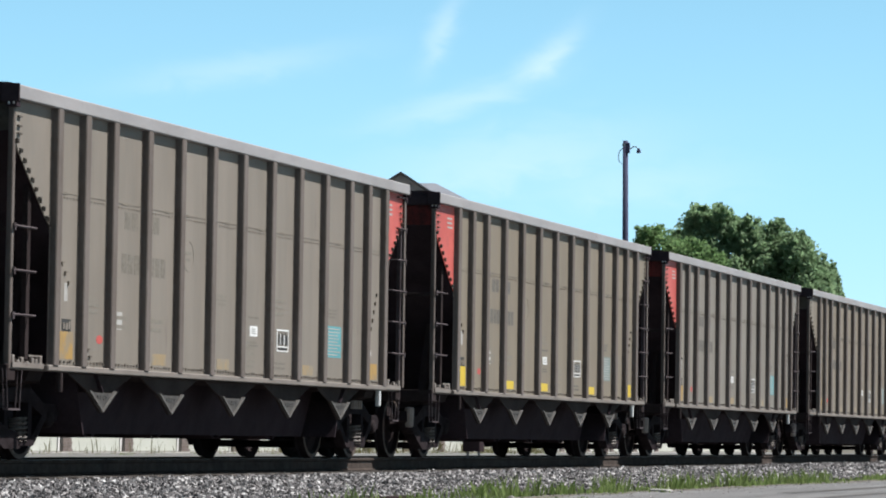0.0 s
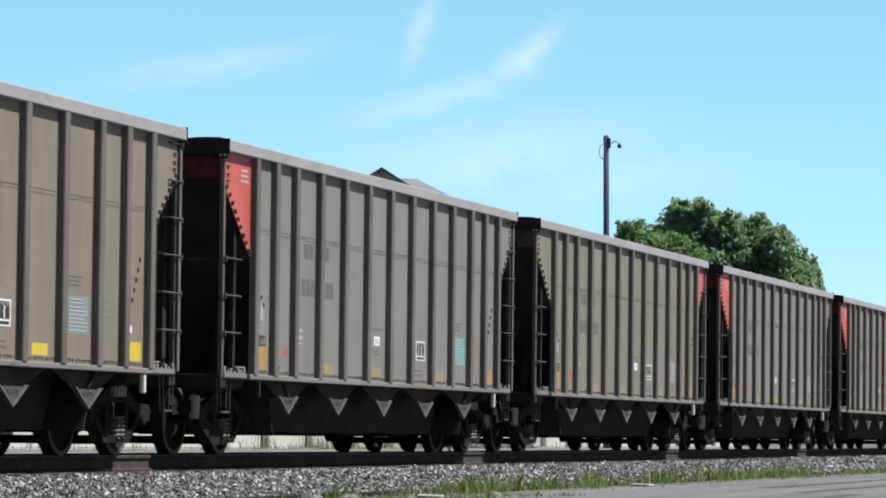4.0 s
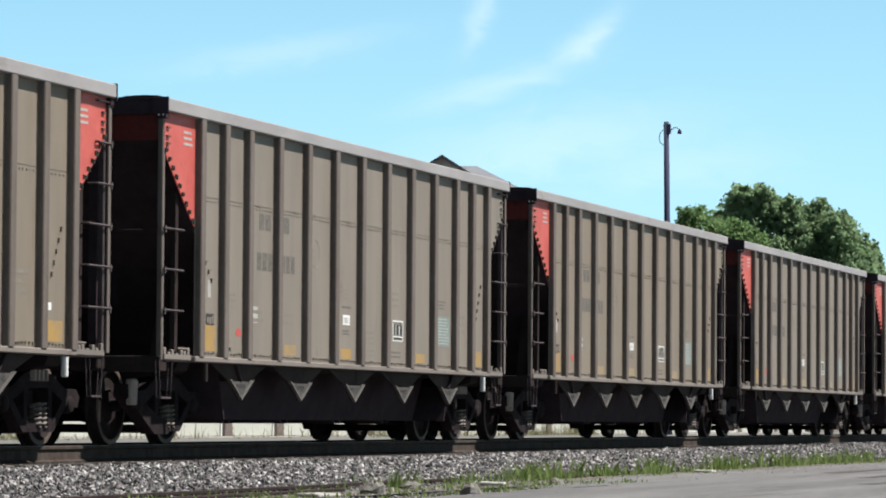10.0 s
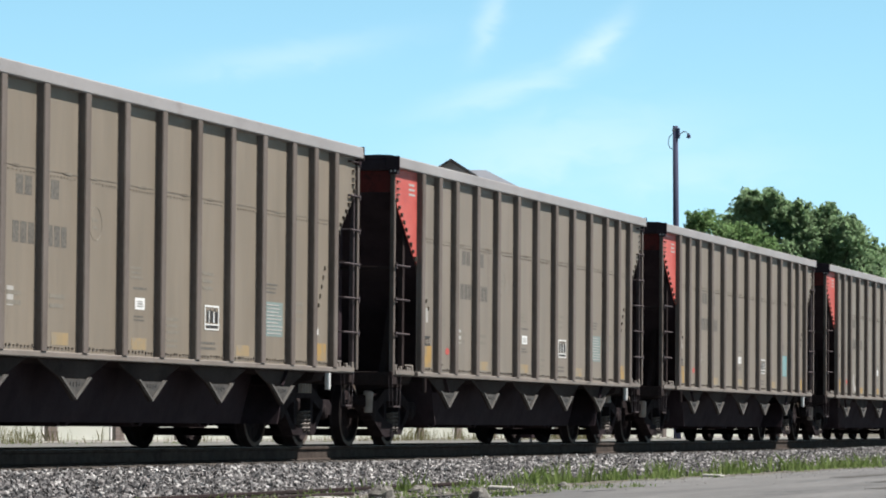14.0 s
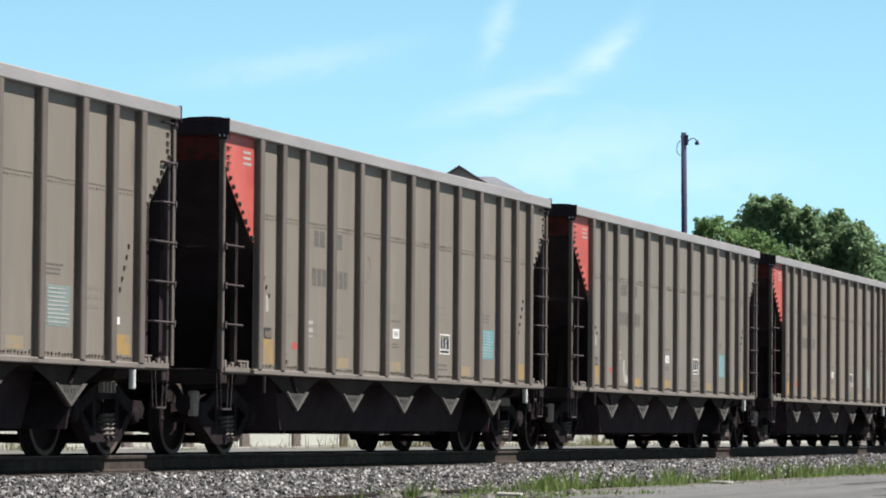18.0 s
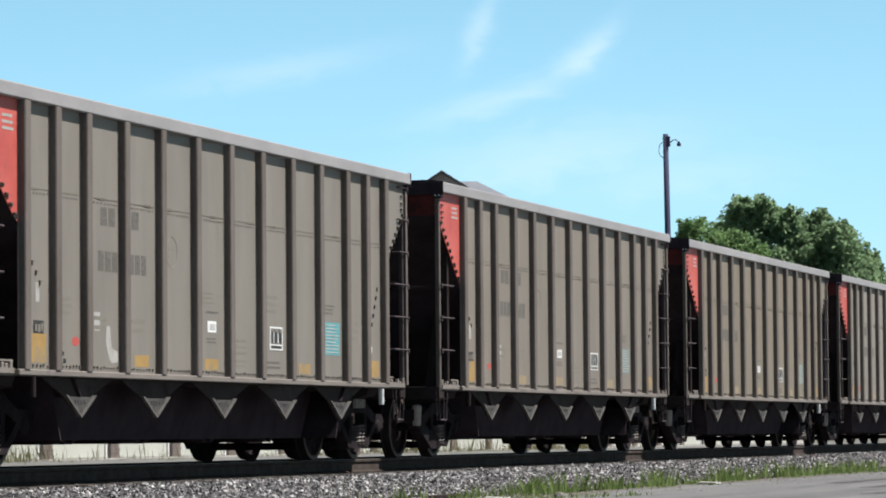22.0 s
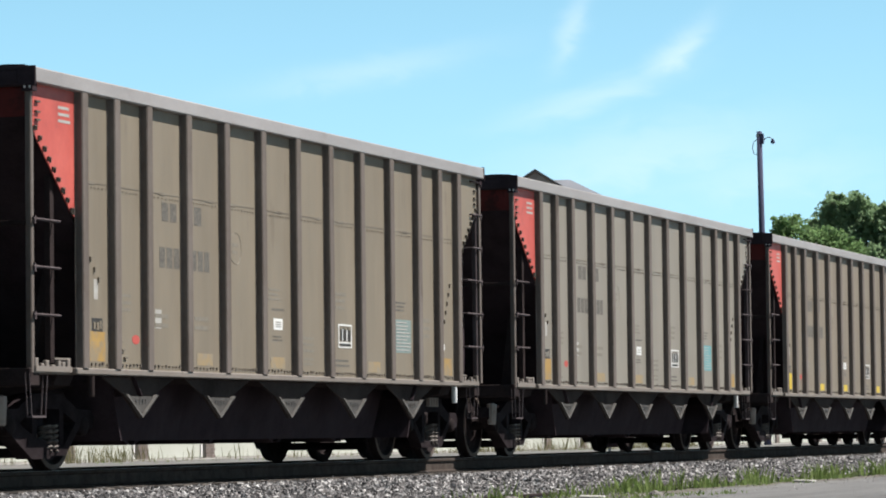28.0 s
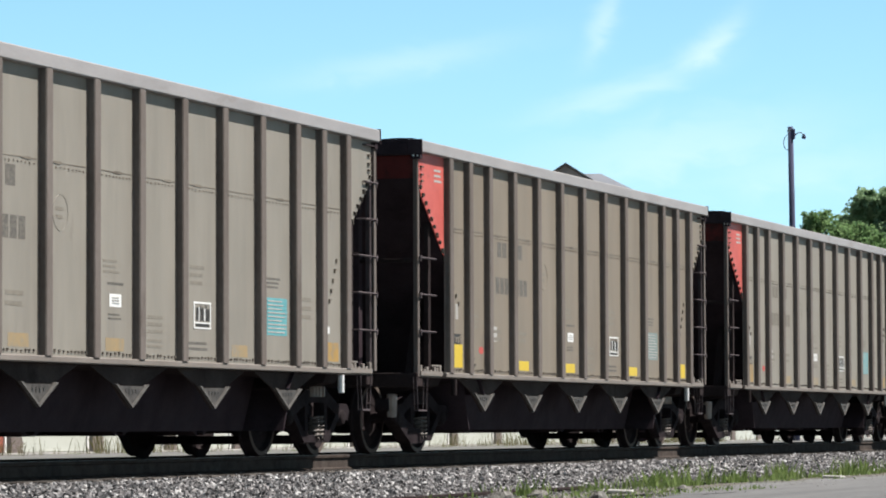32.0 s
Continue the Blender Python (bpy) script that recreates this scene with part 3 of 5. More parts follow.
def corner_ladder(car, side, end):
    y, x = end * CORNER, side * 1.565

    def box(s, xa, xb, ya, yb, z0, z1, b=0.0):
        return s.box(min(xa, xb), max(xa, xb), min(ya, yb), max(ya, yb), z0, z1, b)

    part("corner_post", box(Shape(), x, x - side * 0.065, y - 0.035, y + 0.035, SILL, CHORD, 0.01), "post" if end < 0 else "frame", car)
    stile = y + end * 0.05 if end > 0 else y
    out = x + side * 0.035
    if end > 0:
        part("ladder_stile", box(Shape(), out, out - side * 0.025, stile - 0.04, stile + 0.04, SILL + 0.05, CHORD - 0.02, 0.005), "post", car, "pale steel ladder stile")
    inner = y - end * 0.56
    part("ladder_stile", box(Shape(), x - side * 0.05, x - side * 0.11, inner - 0.045, inner + 0.045, SILL, CUT_LOW + 0.42), "under", car)
    for k in range(3 if end < 0 else 6):
        z = 1.535 + k * 0.463 if end < 0 else 1.498 + k * 0.446
        far = inner if k < 3 else y - end * 0.3
        s = Shape().rod((out, stile + end * 0.07, z), (out, far, z), 0.014, 6)
        s.rod((x - side * 0.03, stile, z), (out, stile, z), 0.014, 6).rod((x - side * 0.08, far, z), (out, far, z), 0.014, 6)
        box(s, out - side * 0.012, out + side * 0.012, stile + end * 0.05, stile + end * 0.02, z - 0.05, z + 0.03)
        part("rung", s, "frame", car, "round steel grab rung")
    # bolts along the slanting edge, and up the stile above it
    s = Shape()
    a, b = Vector((0, y, CUT_HIGH + 0.02)), Vector((0, end * 6.22, CUT_LOW + 0.03))
    rng = random.Random(7)
    for k in range(9):
        p = a.lerp(b, (k + 0.5) / 9)
        box(s, side * SHEET, side * (SHEET + 0.025), p.y - 0.04, p.y + 0.025, p.z + 0.03, p.z + 0.041)
        for d in (-0.035, 0.015):
            box(s, side * SHEET, side * (SHEET + 0.02), p.y + d, p.y + d + 0.011, p.z - rng.uniform(0.0, 0.03), p.z + 0.03)
    for z in (3.42, 3.5, 3.6):
        box(s, side * SHEET, side * (SHEET + 0.025), y - end * 0.05, y - end * 0.14, z, z + 0.02)
    part("bolting", s, "bolt", car, "row of bolts along the slanting edge")
    # corner step: a slotted tread with upright lugs, and its stirrup
    s = box(Shape(), x, x - side * 0.3, y, y - end * 0.9, SILL + 0.0, SILL + 0.055, 0.01)
    box(s, x + side * 0.02, x, y - end * 0.02, y - end * 0.88, SILL + 0.02, SILL + 0.075)
    for j, (lug, h) in enumerate(((0.06, 0.15), (0.2, 0.1), (0.31, 0.13), (0.46, 0.09), (0.6, 0.13), (0.7, 0.12), (0.82, 0.15))):
        yy = y - end * lug
        box(s, x + side * 0.012, x - side * 0.03, yy - 0.035, yy + 0.035, SILL + 0.055, SILL + h, 0.006)
    box(s, x, x - side * 0.02, y - end * 0.5, y - end * 0.88, SILL + 0.14, SILL + 0.16)
    part("corner_step", s, "sill", car, "pale worn corner step plate with lugs")
    s = Shape()
    lo, hi = (0.02, 0.4) if end > 0 else (-0.1, 0.32)
    for dy, q in ((lo, 0.05), (hi, -0.05)):
        for dx in (0.0, 0.045):
            s.rod((x - side * dx, y - end * dy, SILL), (x - side * dx, y - end * (dy + q), 0.545), 0.0065, 6)
    box(s, x + side * 0.01, x - side * 0.055, y - end * (lo + 0.05), y - end * (hi - 0.05), 0.535, 0.556)
    part("stirrup_step", s, "frame", car, "bent steel rod stirrup")


def car_end(car, end, red):
    y = end * CORNER
    a, b = min(y, y - end * 0.012), max(y, y - end * 0.012)
    # darker than the side paint: shade painted into the end panel
    part("end_panel", Shape().box(-SHEET, SHEET, a, b, END_CUT, CHORD - 0.02), "shaded_end_red" if red else "shaded_end_tan", car, "red end panel, darkened in its colour for shade" if red else "")
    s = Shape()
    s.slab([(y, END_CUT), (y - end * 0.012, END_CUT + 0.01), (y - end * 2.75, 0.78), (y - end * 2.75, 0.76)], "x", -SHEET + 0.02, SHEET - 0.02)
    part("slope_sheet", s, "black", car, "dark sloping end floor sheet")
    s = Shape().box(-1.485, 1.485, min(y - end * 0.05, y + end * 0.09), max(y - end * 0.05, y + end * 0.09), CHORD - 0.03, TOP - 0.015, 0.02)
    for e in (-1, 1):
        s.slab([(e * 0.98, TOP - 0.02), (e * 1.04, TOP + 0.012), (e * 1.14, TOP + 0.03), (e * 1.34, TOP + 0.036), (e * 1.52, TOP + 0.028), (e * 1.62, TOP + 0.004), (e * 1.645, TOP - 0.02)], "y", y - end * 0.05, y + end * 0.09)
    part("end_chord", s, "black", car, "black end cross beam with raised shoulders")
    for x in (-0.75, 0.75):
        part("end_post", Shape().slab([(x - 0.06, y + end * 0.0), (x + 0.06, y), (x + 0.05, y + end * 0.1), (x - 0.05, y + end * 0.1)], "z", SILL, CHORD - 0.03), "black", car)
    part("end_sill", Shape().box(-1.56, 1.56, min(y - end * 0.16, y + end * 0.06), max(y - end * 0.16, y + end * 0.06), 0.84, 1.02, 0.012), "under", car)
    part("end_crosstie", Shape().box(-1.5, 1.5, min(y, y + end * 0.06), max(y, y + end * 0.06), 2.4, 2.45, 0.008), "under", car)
    for k in range(5):
        s = Shape().rod((-1.5, y + end * 0.07, 1.5 + k * 0.41), (-1.05, y + end * 0.07, 1.5 + k * 0.41), 0.013, 6)
        part("end_rung", s, "frame", car)
    # bolster web over the truck and the slanting braces
    for x in (-1.1, 1.1):
        s = Shape().slab([(y - end * 0.9, 1.0), (y - end * 1.15, 1.0), (y - end * 1.5, 2.0), (y - end * 1.35, 2.05)], "x", x - 0.04, x + 0.04)
        part("end_brace", s, "under", car)
    part("bolster", Shape().slab([(-1.45, 0.98), (1.45, 0.98), (1.4, 0.86), (0.5, 0.68), (-0.5, 0.68), (-1.4, 0.86)], "y", end * TRUCKS - 0.2, end * TRUCKS + 0.2), "under", car)
    for side in (-1, 1):
        s = Shape().turned([(0.74, 0.032), (0.75, 0.038), (0.95, 0.038), (0.955, 0.032)], "z", (side * 1.585, end * (TRUCKS - 0.3) + (0.2 if end > 0 else 0), 0), 14)
        part("jacking_pad", s, "white" if end > 0 else "under", car, "white jacking post" if end > 0 else "")
    for side in (-1, 1):
        part("corner_cap", Shape().box(min(side * 1.46, side * 1.655), max(side * 1.46, side * 1.655), min(end * END, end * (END + 0.025)), max(end * END, end * (END + 0.025)), CHORD - 0.03, TOP + 0.012, 0.006), "black", car, "black corner cap plate")
        for dx in (0.0, 0.055):
            x = side * (1.535 + dx)
            part("reflector_tag", Shape().box(x - 0.009, x + 0.009, min(end * (END + 0.01), end * (END + 0.016)), max(end * (END + 0.01), end * (END + 0.016)), CHORD - 0.055, CHORD - 0.008), "white", car, "small white reflector tag")
        part("tag_plate", Shape().box(min(side * 1.5, side * 1.62), max(side * 1.5, side * 1.62), min(y, end * (END + 0.01)), max(y, end * (END + 0.01)), CHORD - 0.08, CHORD - 0.003), "black", car)
    # coupler
    s = Shape().box(-0.16, 0.16, min(y, y + end * 0.42), max(y, y + end * 0.42), 0.74, 0.96, 0.02)
    s.slab([(-0.17, y + end * 0.42), (0.17, y + end * 0.42), (0.19, y + end * 0.72), (0.06, y + end * 0.885), (-0.06, y + end * 0.8), (-0.19, y + end * 0.72)], "z", 0.72, 1.0)
    part("coupler", s, "truck", car, "rusty knuckle coupler")
    s = Shape()
    p = Vector((0.32, y + end * 0.1, 0.78))
    for k in range(8):
        q = Vector((0.32 - 0.02 * k, y + end * (0.1 + 0.085 * (k + 1)), 0.78 - 0.33 * math.sin((k + 1) / 8 * math.pi * 0.62)))
        s.rod(p, q, 0.022, 6)
        p = q
    part("air_hose", s, "black", car, "hanging rubber brake hose")


def hopper_bays(car):
    part("centre_sill", Shape().box(-0.2, 0.2, -CORNER + 0.1, CORNER - 0.1, 0.66, 0.95, 0.015), "under", car)
    for k, y in enumerate((-4.43, -2.2, 0.03, 2.25, 4.47)):
        for side in (-1, 1):
            x = side * 1.53
            s = Shape().slab([(y - 0.33, 0.76), (y + 0.33, 0.76), (y, 0.575)], "x", x - side * 0.02, x)
            g = part("gusset", s, "gusset", car, "pale triangular gusset plate")
            s = Shape()
            s.slab([(y - 0.43, 0.78), (y - 0.375, 0.78), (y, 0.568), (y + 0.375, 0.78), (y + 0.43, 0.78), (y, 0.538)], "x", x - side * 0.02, x + side * 0.015)
            part("rim", s, "gusset_rim", g, "worn edge flange")
            web = [(y - 0.98, 0.955), (y - 0.8, 0.9), (y - 0.45, 0.79), (y, 0.53), (y + 0.45, 0.79), (y + 0.8, 0.9), (y + 0.98, 0.955)]
            part("gusset_web", Shape().slab(web, "x", x - side * 0.05, x - side * 0.03), "dusty_slope", car, "dusty web plate under the sill")
            s = Shape()
            for j in range(4):
                s.box(min(x, x + side * 0.006), max(x, x + side * 0.006), y - 0.16 + j * 0.085, y - 0.135 + j * 0.085, 0.69 - 0.012 * min(j, 3 - j), 0.73)
            part("stencil", s, "ink", g, "small dark stencilled bars")
    for k in range(4):
        y = -3.3 + 2.2 * k
        bay = part("hopper_bay", Shape().box(-0.95, 0.95, y - 0.84, y + 0.84, 0.31, 0.5), "black", car, "dark discharge hopper")
        out = [(y - 1.102, 0.3), (y - 1.102, 0.95), (y + 1.102, 0.95), (y + 1.102, 0.3)]
        n = len(out)
        for side in (-1, 1):
            # the side leans inwards towards its foot
            face = [(side * (1.0 + 0.25 * (z - 0.3)), v, z) for v, z in (out if side < 0 else out[::-1])]
            back = [(x - side * 0.03, v, z) for x, v, z in face]
            s = Shape()
            s.add(face + back, [tuple(range(n - 1, -1, -1)), tuple(range(n, 2 * n))] + [(q, (q + 1) % n, n + (q + 1) % n, n + q) for q in range(n)])
            part("side_plate", s, "black", bay)
        for e in (-1, 1):
            d = Shape().slab([(y + e * 0.84, 0.52), (y + e * 0.1, 0.255), (y + e * 0.06, 0.28), (y + e * 0.8, 0.56)], "x", -0.93, 0.93)
            part("door", d, "black", bay, "sloping discharge door")
    for side in (-1, 1):
        s = Shape().slab([(side * 1.5, SILL), (side * 1.1, 0.9), (side * 1.1, 0.93), (side * 1.45, SILL + 0.01)], "y", -4.95, 4.95)
        part("hopper_side", s, "under", car, "dusty inward sloping hopper side")
    for y in (-4.93, 4.93):
        e = 1 if y > 0 else -1
        s = Shape().slab([(y, SILL), (y + e * 0.03, SILL), (y - e * 0.25, 0.3), (y - e * 0.28, 0.3)], "x", -1.4, 1.4)
        part("hopper_end", s, "black", car)
    # brake gear
    s = Shape().turned([(4.98, 0.05), (5.0, 0.14), (5.3, 0.14), (5.32, 0.06)], "y", (1.12, 0.0, 0.74), 16)
    s.rod((1.12, 5.3, 0.74), (0.6, 5.9, 0.66), 0.02, 6)
    part("brake_cylinder", s, "truck", car, "rusty brake cylinder")
    s = Shape().turned([(-5.75, 0.08), (-5.7, 0.17), (-5.1, 0.17), (-5.05, 0.08)], "y", (0.8, 0.0, 0.72), 16)
    part("air_reservoir", s, "under", car, "dark air reservoir")
    part("brake_pipe", Shape().rod((0.95, -6.9, 0.86), (0.95, 6.9, 0.86), 0.02, 6), "under", car)


def make_truck(car, end):
    t = part("truck", Shape().box(-1.03, 1.03, end * TRUCKS + TRUCK_SHIFT - 0.2, end * TRUCKS + TRUCK_SHIFT + 0.2, 0.38, 0.62, 0.03), "truck", car, "rusty cast-steel truck")
    y0 = end * TRUCKS + TRUCK_SHIFT
    part("spring_plank", Shape().box(-1.0, 1.0, y0 - 0.16, y0 + 0.16, 0.14, 0.24, 0.02), "truck", t)
    for e in (-1, 1):
        part("brake_beam", Shape().slab([(-0.66, 0.32), (-0.5, 0.42), (0.5, 0.42), (0.66, 0.32), (0.5, 0.27), (-0.5, 0.27)], "y", y0 + e * 0.38 - 0.05, y0 + e * 0.38 + 0.05), "truck", t)
    for side in (-1, 1):
        x = side * 1.09
        # side frame around the spring window: an upper and a lower bar joined at the columns
        s = Shape()
        s.slab([(y0 - 1.15, 0.54), (y0 - 1.06, 0.62), (y0 - 0.72, 0.63), (y0 - 0.36, 0.78), (y0 + 0.36, 0.78), (y0 + 0.72, 0.63), (y0 + 1.06, 0.62), (y0 + 1.15, 0.54),
                (y0 + 1.1, 0.42), (y0 + 0.76, 0.46), (y0 + 0.3, 0.63), (y0 - 0.3, 0.63), (y0 - 0.76, 0.46), (y0 - 1.1, 0.42)], "x", x - 0.07, x + 0.07)
        s.slab([(y0 - 0.8, 0.47), (y0 - 0.42, 0.16), (y0 + 0.42, 0.16), (y0 + 0.8, 0.47), (y0 + 0.68, 0.5), (y0 + 0.36, 0.25), (y0 - 0.36, 0.25), (y0 - 0.68, 0.5)], "x", x - 0.075, x + 0.075)
        for e in (-1, 1):
            s.box(x - 0.07, x + 0.07, y0 + e * 0.33 - 0.05, y0 + e * 0.33 + 0.05, 0.22, 0.66)
        if end < 0:
            s.slab([(y0 - 1.3, 0.56), (y0 - 1.28, 0.7), (y0 - 1.06, 0.7), (y0 - 0.86, 0.52), (y0 - 0.3, 0.34), (y0 + 0.02, 0.3), (y0 + 0.02, 0.13), (y0 - 0.42, 0.13)], "x", x - 0.085, x + 0.085)
        part("side_frame", s, "truck", t)
        for j in (-0.1, 0.05):
            s = Shape().coil(x + side * 0.035, y0 + j + 0.1, 0.2, 0.46, 0.062, 0.017, 5)
            part("coil_spring", s, "spring", t, "rusty coil spring")
        for e in (-1, 1):
            s = Shape().turned([(0.0, 0.09), (0.05, 0.1), (0.12, 0.1), (0.15, 0.08), (0.16, 0.04)] if side > 0 else [(0.0, 0.09), (-0.05, 0.1), (-0.12, 0.1), (-0.15, 0.08), (-0.16, 0.04)],
                               "x", (side * 1.03, y0 + e * AXLES, WHEEL_R), 16)
            part("bearing_cap", s, "wheel", t, "dark roller bearing cap")
        if end < 0:
            s = Shape().turned([(0.46, 0.05), (0.475, 0.062), (0.6, 0.066), (0.71, 0.074), (0.745, 0.07), (0.76, 0.035)], "z", (x + side * 0.1, y0 - 1.2, 0), 10)
            part("bearing_adapter", s, "sun_pale_block", t, "worn bearing adapter block, sunlight in its pale colour")
        else:
            for j in range(4):
                part("rib", Shape().box(min(x + side * 0.07, x + side * 0.13), max(x + side * 0.07, x + side * 0.13), y0 - 0.22 + j * 0.11, y0 - 0.19 + j * 0.11, 0.7, 0.82, 0.004), "sun_pale_block", t)
    return t


def wheelset_mesh():
    s = Shape()
    s.turned([(-0.95, 0.06), (-0.78, 0.08), (-0.6, 0.085), (0.0, 0.075), (0.6, 0.085), (0.78, 0.08), (0.95, 0.06)], "x", (0, 0, 0), 14)
    for side in (-1, 1):
        prof = [(0.815, 0.1), (0.815, 0.15), (0.775, 0.2), (0.765, 0.36), (0.815, 0.39), (0.815, WHEEL_R - 0.006), (0.72, WHEEL_R), (0.705, WHEEL_R + 0.024),
                (0.682, WHEEL_R + 0.025), (0.68, 0.385), (0.735, 0.355), (0.745, 0.2), (0.69, 0.14), (0.68, 0.1)]
        s.turned([(side * a, r) for a, r in prof], "x", (0, 0, 0), 36)
        # plate ribs and stamped marks that show the turning
        for k in range(3):
            a = 2 * math.pi * k / 3
            c, d = math.cos(a), math.sin(a)
            s.add([(side * (0.772 if (q < 2) else 0.79), r * c - w * d, r * d + w * c) for q, (r, w) in enumerate(((0.21, -0.02), (0.34, -0.02), (0.34, 0.02), (0.21, 0.02)))], [(0, 1, 2, 3)])
    return s.mesh("wheelset", M["wheel"])


def decal(car, name, y, z, w, h, material, label, lift=0.0015, parent=None):
    s = Shape().box(SHEET - 0.001, SHEET + lift, y - w / 2, y + w / 2, z - h / 2, z + h / 2)
    return part(name, s, material, parent or car, label)


def bars(y, z, w, h, rows, rng, x=SHEET, lift=0.002):
    """Lines of writing that cannot be read, as bars."""
    s = Shape()
    for k in range(rows):
        zz = z + h / 2 - (k + 0.5) * h / rows
        t = h / rows * (0.17 if rows > 6 else 0.22)
        ww = w * rng.uniform(0.75, 1.0)
        s.box(x - 0.001, x + lift, y - w / 2, y - w / 2 + ww, zz - t, zz + t)
    return s


def strokes(y, z, w, h, count):
    """Large worn characters, each as one plain bar of its size."""
    s = Shape()
    step = w / count
    for k in range(count):
        a = y - w / 2 + k * step
        s.box(SHEET - 0.001, SHEET + 0.0015, a + step * 0.1, a + step * 0.9, z - h / 2, z + h / 2)
    return s


def mid(k):
    """The middle of the panel after post k, seen between the posts."""
    return (POSTS[k] + POSTS[k + 1]) / 2


def lettering(car, rng, flip):
    """Stencils, plates and reflectors of the side towards the road."""
    for k in (0, 3, 5, 8, 11):
        tall = 0.3 if k == 0 else 0.22 if k == 11 else 0.13
        decal(car, "reflector", mid(k) + 0.08, FLOOR + 0.075 + tall / 2, 0.42 if k in (0, 11) else 0.46, tall, "yellow" if k in (0, 11) else "worn_yellow", "dirty yellow reflective patch")
    wl = 0.66 if flip else -0.47
    p = decal(car, "white_plate", wl, 1.612, 0.29, 0.13, "white", "white inspection plate")
    part("stencil", bars(wl + 0.01, 1.612, 0.2, 0.08, 3, rng, SHEET + 0.004), "faint_white", p)
    decal(car, "stencil", wl, 1.78, 0.4, 0.025, "faint_ink", "worn line of stencil")
    part("stencil", bars(wl, 1.45, 0.36, 0.08, 2, rng), "faint_ink", car, "worn stencil lines")
    s = Shape()
    for a, b, lo, hi in ((1.58, 1.605, 1.385, 1.67), (2.035, 2.06, 1.385, 1.67), (1.58, 2.06, 1.65, 1.67), (1.58, 2.06, 1.44, 1.455), (1.58, 2.06, 1.385, 1.4), (1.72, 1.74, 1.47, 1.61), (1.87, 1.9, 1.47, 1.6)):
        s.box(SHEET - 0.001, SHEET + 0.005, a, b, lo, hi)
    q = part("data_plate", s, "white", car, "white frame of a data stencil")
    s = Shape()
    for a, b, lo, hi in ((1.65, 1.71, 1.475, 1.61), (1.75, 1.78, 1.473, 1.63), (1.8, 1.86, 1.473, 1.61), (1.91, 1.94, 1.473, 1.635), (1.955, 2.02, 1.473, 1.6), (1.65, 2.0, 1.408, 1.432)):
        s.box(SHEET - 0.001, SHEET + 0.004, a, b, lo, hi)
    part("plate_marking", s, "ink", q, "dark printed bars")
    part("stencil", bars(mid(7), 1.2, 0.6, 0.12, 2, rng), "faint_ink", car)
    t = decal(car, "test_stencil", 4.03, 1.575, 0.62, 0.42, "teal", "teal test stencil with white lines")
    part("stencil_lining", bars(4.03, 1.575, 0.57, 0.39, 9, rng, SHEET + 0.003), "faint_white", t)
    part("stencil", bars(mid(9), 1.95, 0.5, 0.14, 3, rng), "faint_ink", car)
    part("reporting_mark", strokes(-3.73, 2.715, 0.46, 0.2, 2), "faint_ink", car, "worn reporting mark as plain bars")
    part("reporting_mark", strokes(-2.92, 2.715, 0.27, 0.2, 1), "faint_ink", car)
    part("number_mark", strokes(-3.73, 2.23, 0.6, 0.22, 3), "faint_ink", car, "worn number as plain bars")
    part("number_mark", strokes(-2.85, 2.23, 0.56, 0.22, 3), "faint_ink", car)
    s = Shape()
    for k in range(14):
        a, b = 2 * math.pi * k / 14, 2 * math.pi * (k + 1) / 14
        s.rod((SHEET + 0.001, mid(4) - 0.1 + 0.18 * math.cos(a), 2.42 + 0.18 * math.sin(a)), (SHEET + 0.001, mid(4) - 0.1 + 0.18 * math.cos(b), 2.42 + 0.18 * math.sin(b)), 0.0025, 4)
    part("medallion", s, "ghost_ink", car, "faint round emblem outline")
    part("stencil", bars(mid(4) - 0.1, 2.42, 0.2, 0.16, 2, rng), "ghost_ink", car)
    decal(car, "white_patch", mid(0) + 0.06, 1.83, 0.1, 0.2, "faint_white", "dirty white paper patch")
    for k, z, h, rows in ((1, 1.72, 0.22, 3), (2, 1.56, 0.2, 2), (3, 1.56, 0.2, 2), (6, 1.4, 0.22, 3), (6, 1.2, 0.12, 2), (10, 1.7, 0.3, 3), (7, 1.95, 0.25, 3), (5, 1.95, 0.16, 3)):
        part("stencil", bars(mid(k), z, 0.42, h, rows, rng), "ghost_ink", car)
    s = Shape().slab([(-4.66 + 0.1 * math.cos(a * math.pi / 6), 1.345 + 0.05 * math.sin(a * math.pi / 6)) for a in range(12)], "x", SHEET - 0.001, SHEET + 0.0015)
    part("red_dot", s, "signal_red", car, "small round red mark")
    decal(car, "white_patch", -4.05, 1.575, 0.17, 0.2, "faint_white", "dirty white paper patch")
    p = decal(car, "frame_plate", -5.66, 1.47, 0.27, 0.14, "ink", "black framed plate")
    part("plate_field", Shape().box(SHEET + 0.003, SHEET + 0.007, -5.76, -5.71, 1.43, 1.5).box(SHEET + 0.003, SHEET + 0.007, -5.68, -5.62, 1.42, 1.5).box(SHEET + 0.003, SHEET + 0.007, -5.6, -5.56, 1.43, 1.515), "sheet", p)
    decal(car, "white_patch", mid(11) - 0.06, 1.47, 0.09, 0.08, "white", "small white tag")
    s = Shape()
    for j, (y, z) in enumerate(((-0.28, 2.32), (-0.22, 2.24), (-0.1, 2.14), (0.0, 2.04), (0.1, 1.94))):
        s.box(SHEET, SHEET + 0.02, mid(0) + y, mid(0) + y + 0.07, z, z + 0.012)
        s.box(SHEET, SHEET + 0.02, mid(0) + y, mid(0) + y + 0.015, z - 0.04, z)
    part("bolting", s, "seam", car)
    s = Shape()
